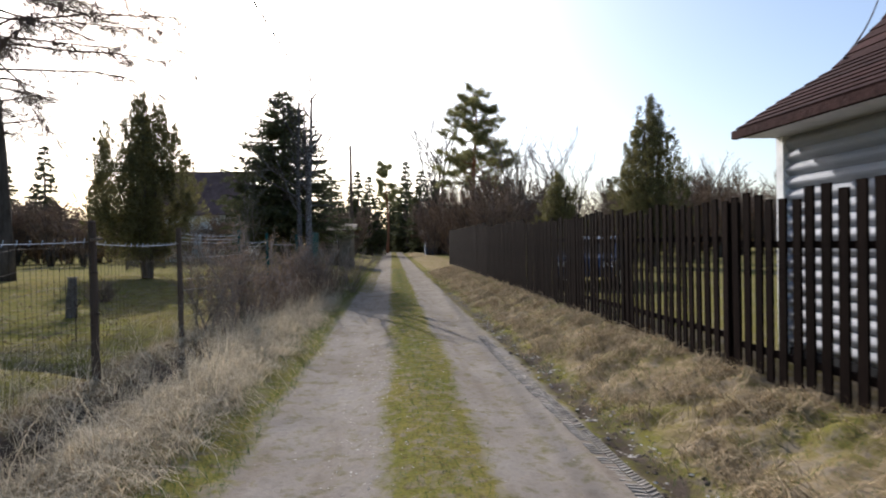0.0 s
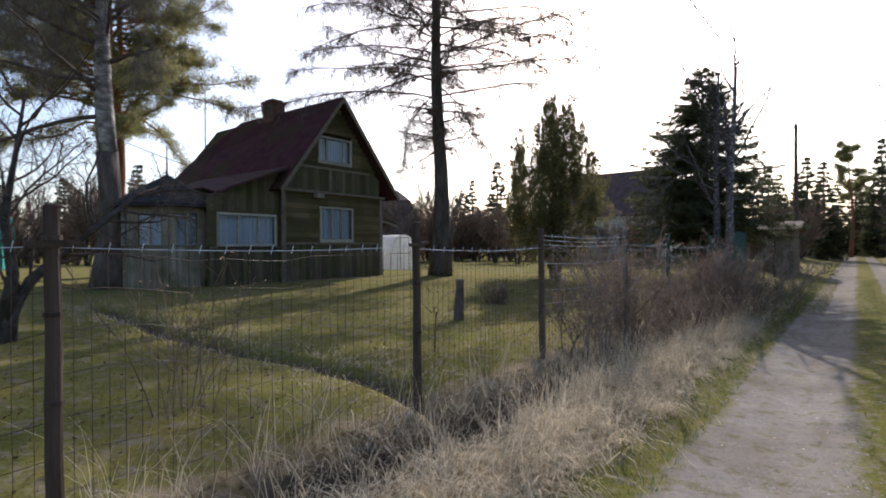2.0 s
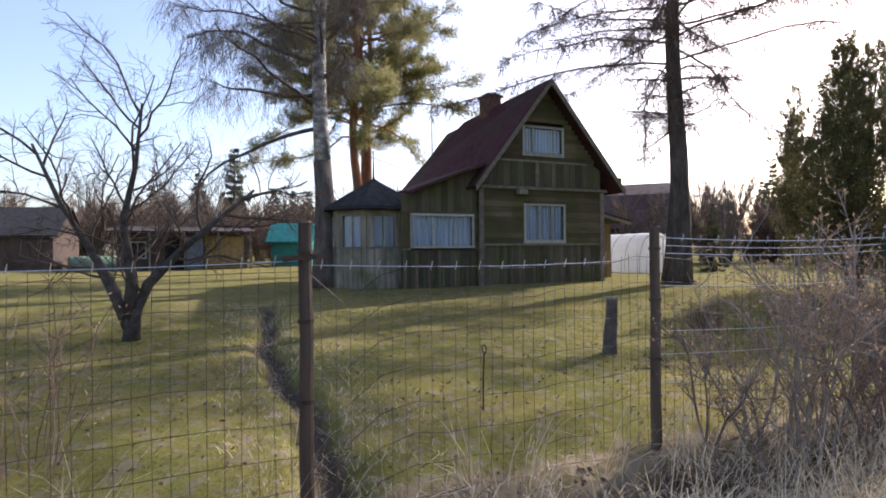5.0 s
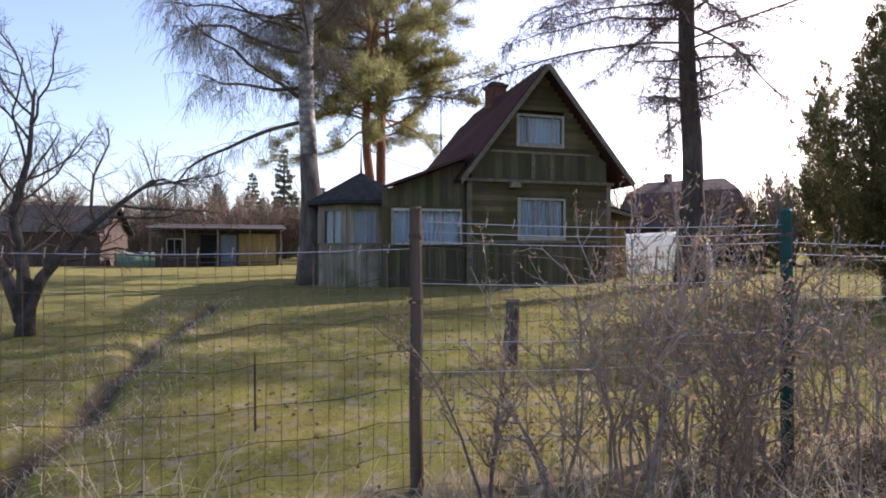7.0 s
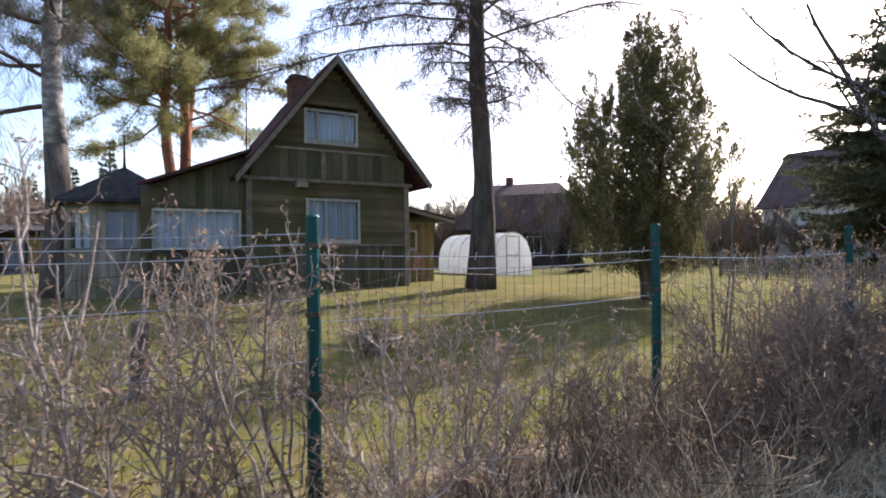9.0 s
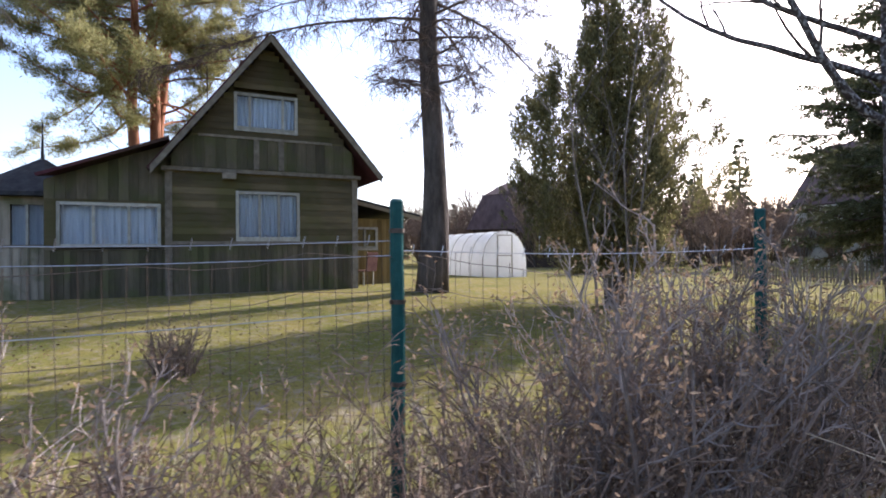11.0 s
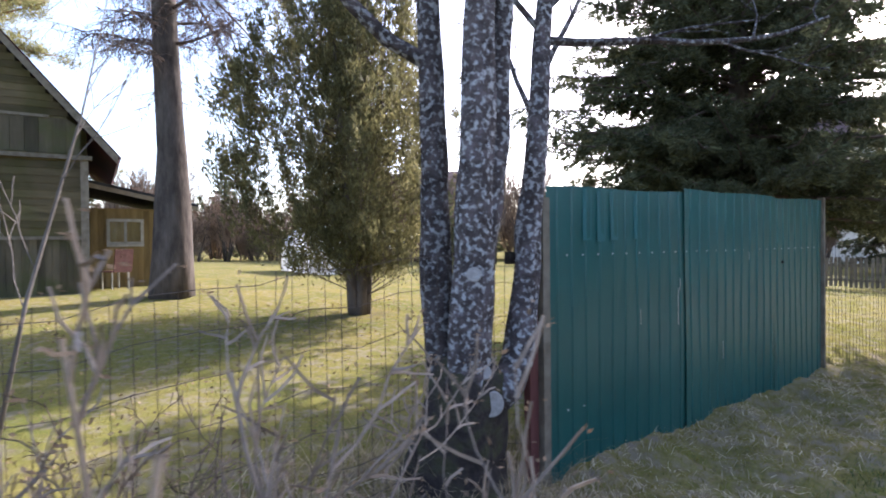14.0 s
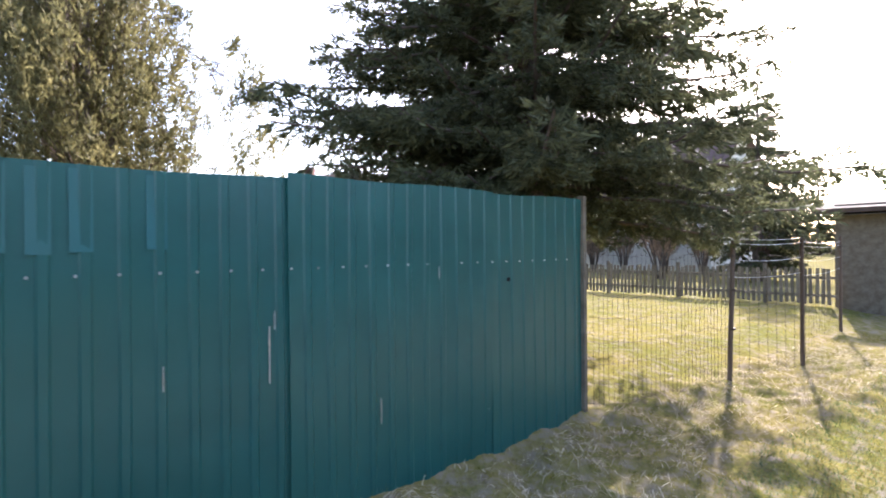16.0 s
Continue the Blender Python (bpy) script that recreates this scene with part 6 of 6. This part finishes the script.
low_pickets(-16.0, -3.7, 35.3)
plain_house("grey_garage", -3.15, 37.6, 1.4, 4.0, 2.5, 0.25, 0, M_house_trim, M_far_wood, "grey boarded garage beside the track end of the garden")
plain_house("blue_shed", 5.2, 62.0, 2.6, 3.0, 2.3, 0.5, 0, M_blue, M_far_wood, "dark blue-grey shed far along the track")


# ---- things on the lawns ----
def stump_post(x, y):
    th = thing("stump_post", (x, y, zat(x, y)), "short grey weathered wooden post leaning on the lawn", "post")
    part("stump", trunk_tube(Geo(), [(0, 0, -0.1), (0.01, 0, 0.2), (0.03, 0.01, 0.5), (0.04, 0.01, 0.72)], [0.085, 0.08, 0.075, 0.072], 10, 0.2, 0.05), M_bark_apple, th)
    part("cap", Geo().tube([(0.04, 0.01, 0.72), (0.04, 0.01, 0.75)], [0.09, 0.085], 10), M_house_trim, th)


stump_post(-5.75, 10.9)


def garden_chair(x, y, rz):
    th = thing("garden_chair", (x, y, zat(x, y)), "faded red garden chair leaning by the cottage wall", "chair", rz=rz)
    part("backrest", Geo().box(-0.22, 0.2, 0.45, 0.22, 0.235, 1.0, pose(0, 0, 0, -8, 0, 0)), M_brick, th)
    part("seat", Geo().box(-0.22, -0.22, 0.41, 0.22, 0.2, 0.445), M_brick, th)
    for a in (-0.2, 0.2):
        for b in (-0.2, 0.18):
            part("leg", Geo().box(a - 0.018, b - 0.018, 0, a + 0.018, b + 0.018, 0.41), M_win_frame, th)


garden_chair(-15.5, 18.5, -60)


def garden_stake(x, y):
    th = thing("garden_stake", (x, y, zat(x, y)), "thin rusty rod with a ring stuck in the lawn", "stake")
    part("rod", Geo().tube([(0, 0, -0.1), (0.01, 0, 0.3), (0.03, 0, 0.5)], [0.008] * 3, 6), M_wire, th)
    part("ring", Geo().tube([(0.03 + 0.04 * math.cos(k * 0.7), 0, 0.54 + 0.04 * math.sin(k * 0.7)) for k in range(10)], [0.006] * 10, 5), M_wire, th)


garden_stake(-4.2, 8.2)


def low_tunnel(x, y):
    th = thing("low_tunnel", (x, y, zat(x, y)), "low green film tunnel over a far garden bed", "greenhouse", rz=20)
    g, n = Geo(), 10
    for yy in (-1.6, 1.6):
        for k in range(n + 1):
            g.v.append((0.7 * math.cos(math.pi * k / n), yy, 0.9 * math.sin(math.pi * k / n)))
    g.f = [(k, k + 1, n + 2 + k, n + 1 + k) for k in range(n)] + [tuple(range(n + 1)), tuple(range(2 * n + 1, n, -1))]
    part("cover", g, M_film, th)
    for yy in (-1.62, 0, 1.62):
        part("hoop", Geo().tube([(0.71 * math.cos(math.pi * k / n), yy, 0.91 * math.sin(math.pi * k / n)) for k in range(n + 1)], [0.02] * (n + 1), 5), M_teal, th)


low_tunnel(-42.0, -0.6)


# ---- grass, straw, leaves and stones ----
def field(name, label, mat, n, x0, x1, y0, y1, h, lean, width, keep=None, steps=3, clump=0):
    x, y = rng.uniform(x0, x1, n), rng.uniform(y0, y1, n)
    az = rng.uniform(0, 2 * np.pi, n)
    if clump:
        k = max(1, n // clump)
        cx, cy = rng.uniform(x0, x1, k), rng.uniform(y0, y1, k)
        i = rng.integers(0, k, n)
        x, y = cx[i] + rng.normal(0, 0.08, n), cy[i] + rng.normal(0, 0.08, n)
        az = rng.uniform(0, 2 * np.pi, k)[i] + rng.normal(0, 0.75, n)
    if keep is not None:
        ok = rng.random(n) < keep(x, y)
        x, y, az = x[ok], y[ok], az[ok]
    m = len(x)
    base = np.stack([x, y, height(x, y) - 0.01], 1)
    v = blades(base, rng.uniform(*h, m), rng.uniform(*lean, m), rng.uniform(*width, m), steps, az)
    return tagged(new(name, quads_mesh(name, v, mat)), label, "grass", kind="stuff")


verge = lambda x, y: np.clip(1 - 0.8 * drain(x, y) - 0.65 * bell(x, -2.62, 0.3), 0, 1) * np.where(y > 16.5, 0.35, 1)
field("straw_grass", "matted pale dry grass on the verge by the fence", M_straw, 31000, -3.0, -1.35, -1.5, 19.5, (0.18, 0.52), (0.85, 1.75), (0.005, 0.011), verge, 3, 34)
field("straw_stalk", "standing pale dry grass stalks along the ditch", M_straw, 4200, -3.2, -1.6, -1.0, 19.0, (0.4, 0.8), (0.2, 0.9), (0.004, 0.007), verge, 3, 16)
field("verge_grass", "short green grass along the edge of the track", M_green_grass, 20000, -1.75, -0.95, -1, 30, (0.04, 0.11), (0.3, 1.2), (0.003, 0.006), None, 2)
field("middle_grass", "short mossy grass strip between the two ruts", M_green_grass, 30000, 0.05, 0.9, 0, 34, (0.02, 0.07), (0.3, 1.2), (0.003, 0.006), lambda x, y: bell(x, 0.48, 0.3), 2)
field("bank_straw", "flattened straw on the bank below the brown fence", M_bank_straw, 42000, 2.15, 3.75, 0.5, 30, (0.12, 0.34), (0.7, 1.9), (0.006, 0.013), lambda x, y: np.clip(0.7 + 0.9 * wobble(x, y, 0.45, 3), 0, 1), 3, 34)
field("bank_grass", "green grass patches on the bank below the fence", M_green_grass, 26000, 2.0, 3.6, 0.5, 26, (0.03, 0.10), (0.3, 1.2), (0.003, 0.006), lambda x, y: np.clip(0.6 + 0.9 * wobble(x, y, 0.5, 5), 0, 1), 2)
field("lawn_grass", "short mossy yellow-green lawn grass behind the wire fence", M_moss_grass, 110000, -10.5, -3.2, 0.5, 26, (0.02, 0.06), (0.3, 1.3), (0.004, 0.008), lambda x, y: np.clip(0.75 + 0.7 * wobble(x, y, 0.6, 2.5) - 1.2 * drain(x, y), 0, 1), 2, 12)
field("drain_straw", "dry grass tufts on the edges of the drain", M_straw, 5000, -12.5, -3.0, 6.0, 7.7, (0.08, 0.22), (0.6, 1.5), (0.003, 0.006), lambda x, y: bell(y, 6.85, 0.6), 2, 8)
field("corner_grass", "short mossy grass between the track and the green metal fence", M_moss_grass, 40000, -2.9, -0.5, 18.6, 33, (0.03, 0.09), (0.4, 1.5), (0.003, 0.007), None, 2)
field("corner_straw", "pale straw beside the green metal fence", M_straw, 6000, -2.95, -1.8, 18.3, 31, (0.06, 0.18), (1.0, 1.7), (0.004, 0.008), None, 2, 8)
field("tree_straw", "tall dry grass round the foot of the lichen tree", M_bank_straw, 2200, -3.5, -2.0, 18.4, 20.6, (0.18, 0.5), (0.4, 1.4), (0.004, 0.008), None, 3, 18)
field("garden_grass", "sunlit rough grass of the neighbouring garden", M_moss_grass, 16000, -9, -3.1, 25.5, 35, (0.03, 0.1), (0.4, 1.4), (0.004, 0.008), None, 2)


def litter(name, label, mat, n, x0, x1, y0, y1, size, category):
    x, y = rng.uniform(x0, x1, n), rng.uniform(y0, y1, n)
    c = np.stack([x, y, height(x, y) + 0.012], 1)
    ax = rng.normal(size=(n, 3)) * np.array((1, 1, 0.35))
    return tagged(new(name, quads_mesh(name, sprays(c, ax, rng.uniform(*size, n), size[1] * 0.5), mat)), label, category, kind="stuff")


litter("fallen_leaf", "brown fallen leaves scattered on the lawn", M_litter, 6500, -11, -3.2, 0.5, 24, (0.02, 0.05), "leaves")
litter("fallen_leaf", "brown fallen leaves caught in the ditch", M_litter, 3000, -3.1, -2.3, 0, 19, (0.02, 0.06), "leaves")


def pebbles(name, label, mat, n, x0, x1, y0, y1, r):
    g = Geo()
    for _ in range(n):
        x, y, q = random.uniform(x0, x1), random.uniform(y0, y1), random.uniform(*r)
        c, b = Vector((x, y, zat(x, y) + q * 0.15)), len(g.v)
        for k in range(6):
            d = ((1, 0, 0), (0, 1, 0), (-1, 0, 0), (0, -1, 0), (0, 0, 0.42), (0, 0, -0.6))[k]
            g.v.append(tuple(c + Vector(d) * q * random.uniform(0.6, 1.25)))
        g.f += [(b + i, b + (i + 1) % 4, b + 4) for i in range(4)] + [(b + (i + 1) % 4, b + i, b + 5) for i in range(4)]
    return tagged(part(name, g, mat), label, "stones", kind="stuff")


pebbles("track_pebble", "small pale stones lying in the ruts", M_stone, 420, -1.0, 1.9, 0.8, 26, (0.005, 0.014))
pebbles("mud_clod", "dark wet clods along the edge of the rut", M_clod, 420, 1.82, 2.3, 2.5, 22, (0.008, 0.035))
pebbles("wet_stone", "pale wet stones and clods along the muddy edge of the rut", M_stone, 260, 1.9, 2.22, 3.0, 13, (0.008, 0.03))
pebbles("gravel", "small pale gravel between the rut and the grass strip", M_stone, 340, -0.35, 0.3, 0.8, 9, (0.004, 0.014))


def tyre_print(x, y0, y1, w, name="tyre_print"):
    """A row of low ridges that a tyre pressed into damp sand."""
    g, y = Geo(), y0
    while y < y1:
        xx = x + 0.04 * math.sin(y * 0.6)
        z = zat(xx, y)
        for a in (-1, 1):
            m = pose(xx + a * w * 0.25, y, z, 0, random.uniform(-2, 2), a * 24 + random.uniform(-4, 4))
            if random.random() < 0.85:
                g.box(-w * 0.24, -0.009, -0.02, w * 0.24, 0.009, 0.0045, m)
        y += 0.045
    return tagged(part(name, g, M_sand), "tyre tread print pressed into the damp sand of the rut", "tyre print", kind="stuff")


tyre_print(1.72, 2.2, 9.5, 0.17)
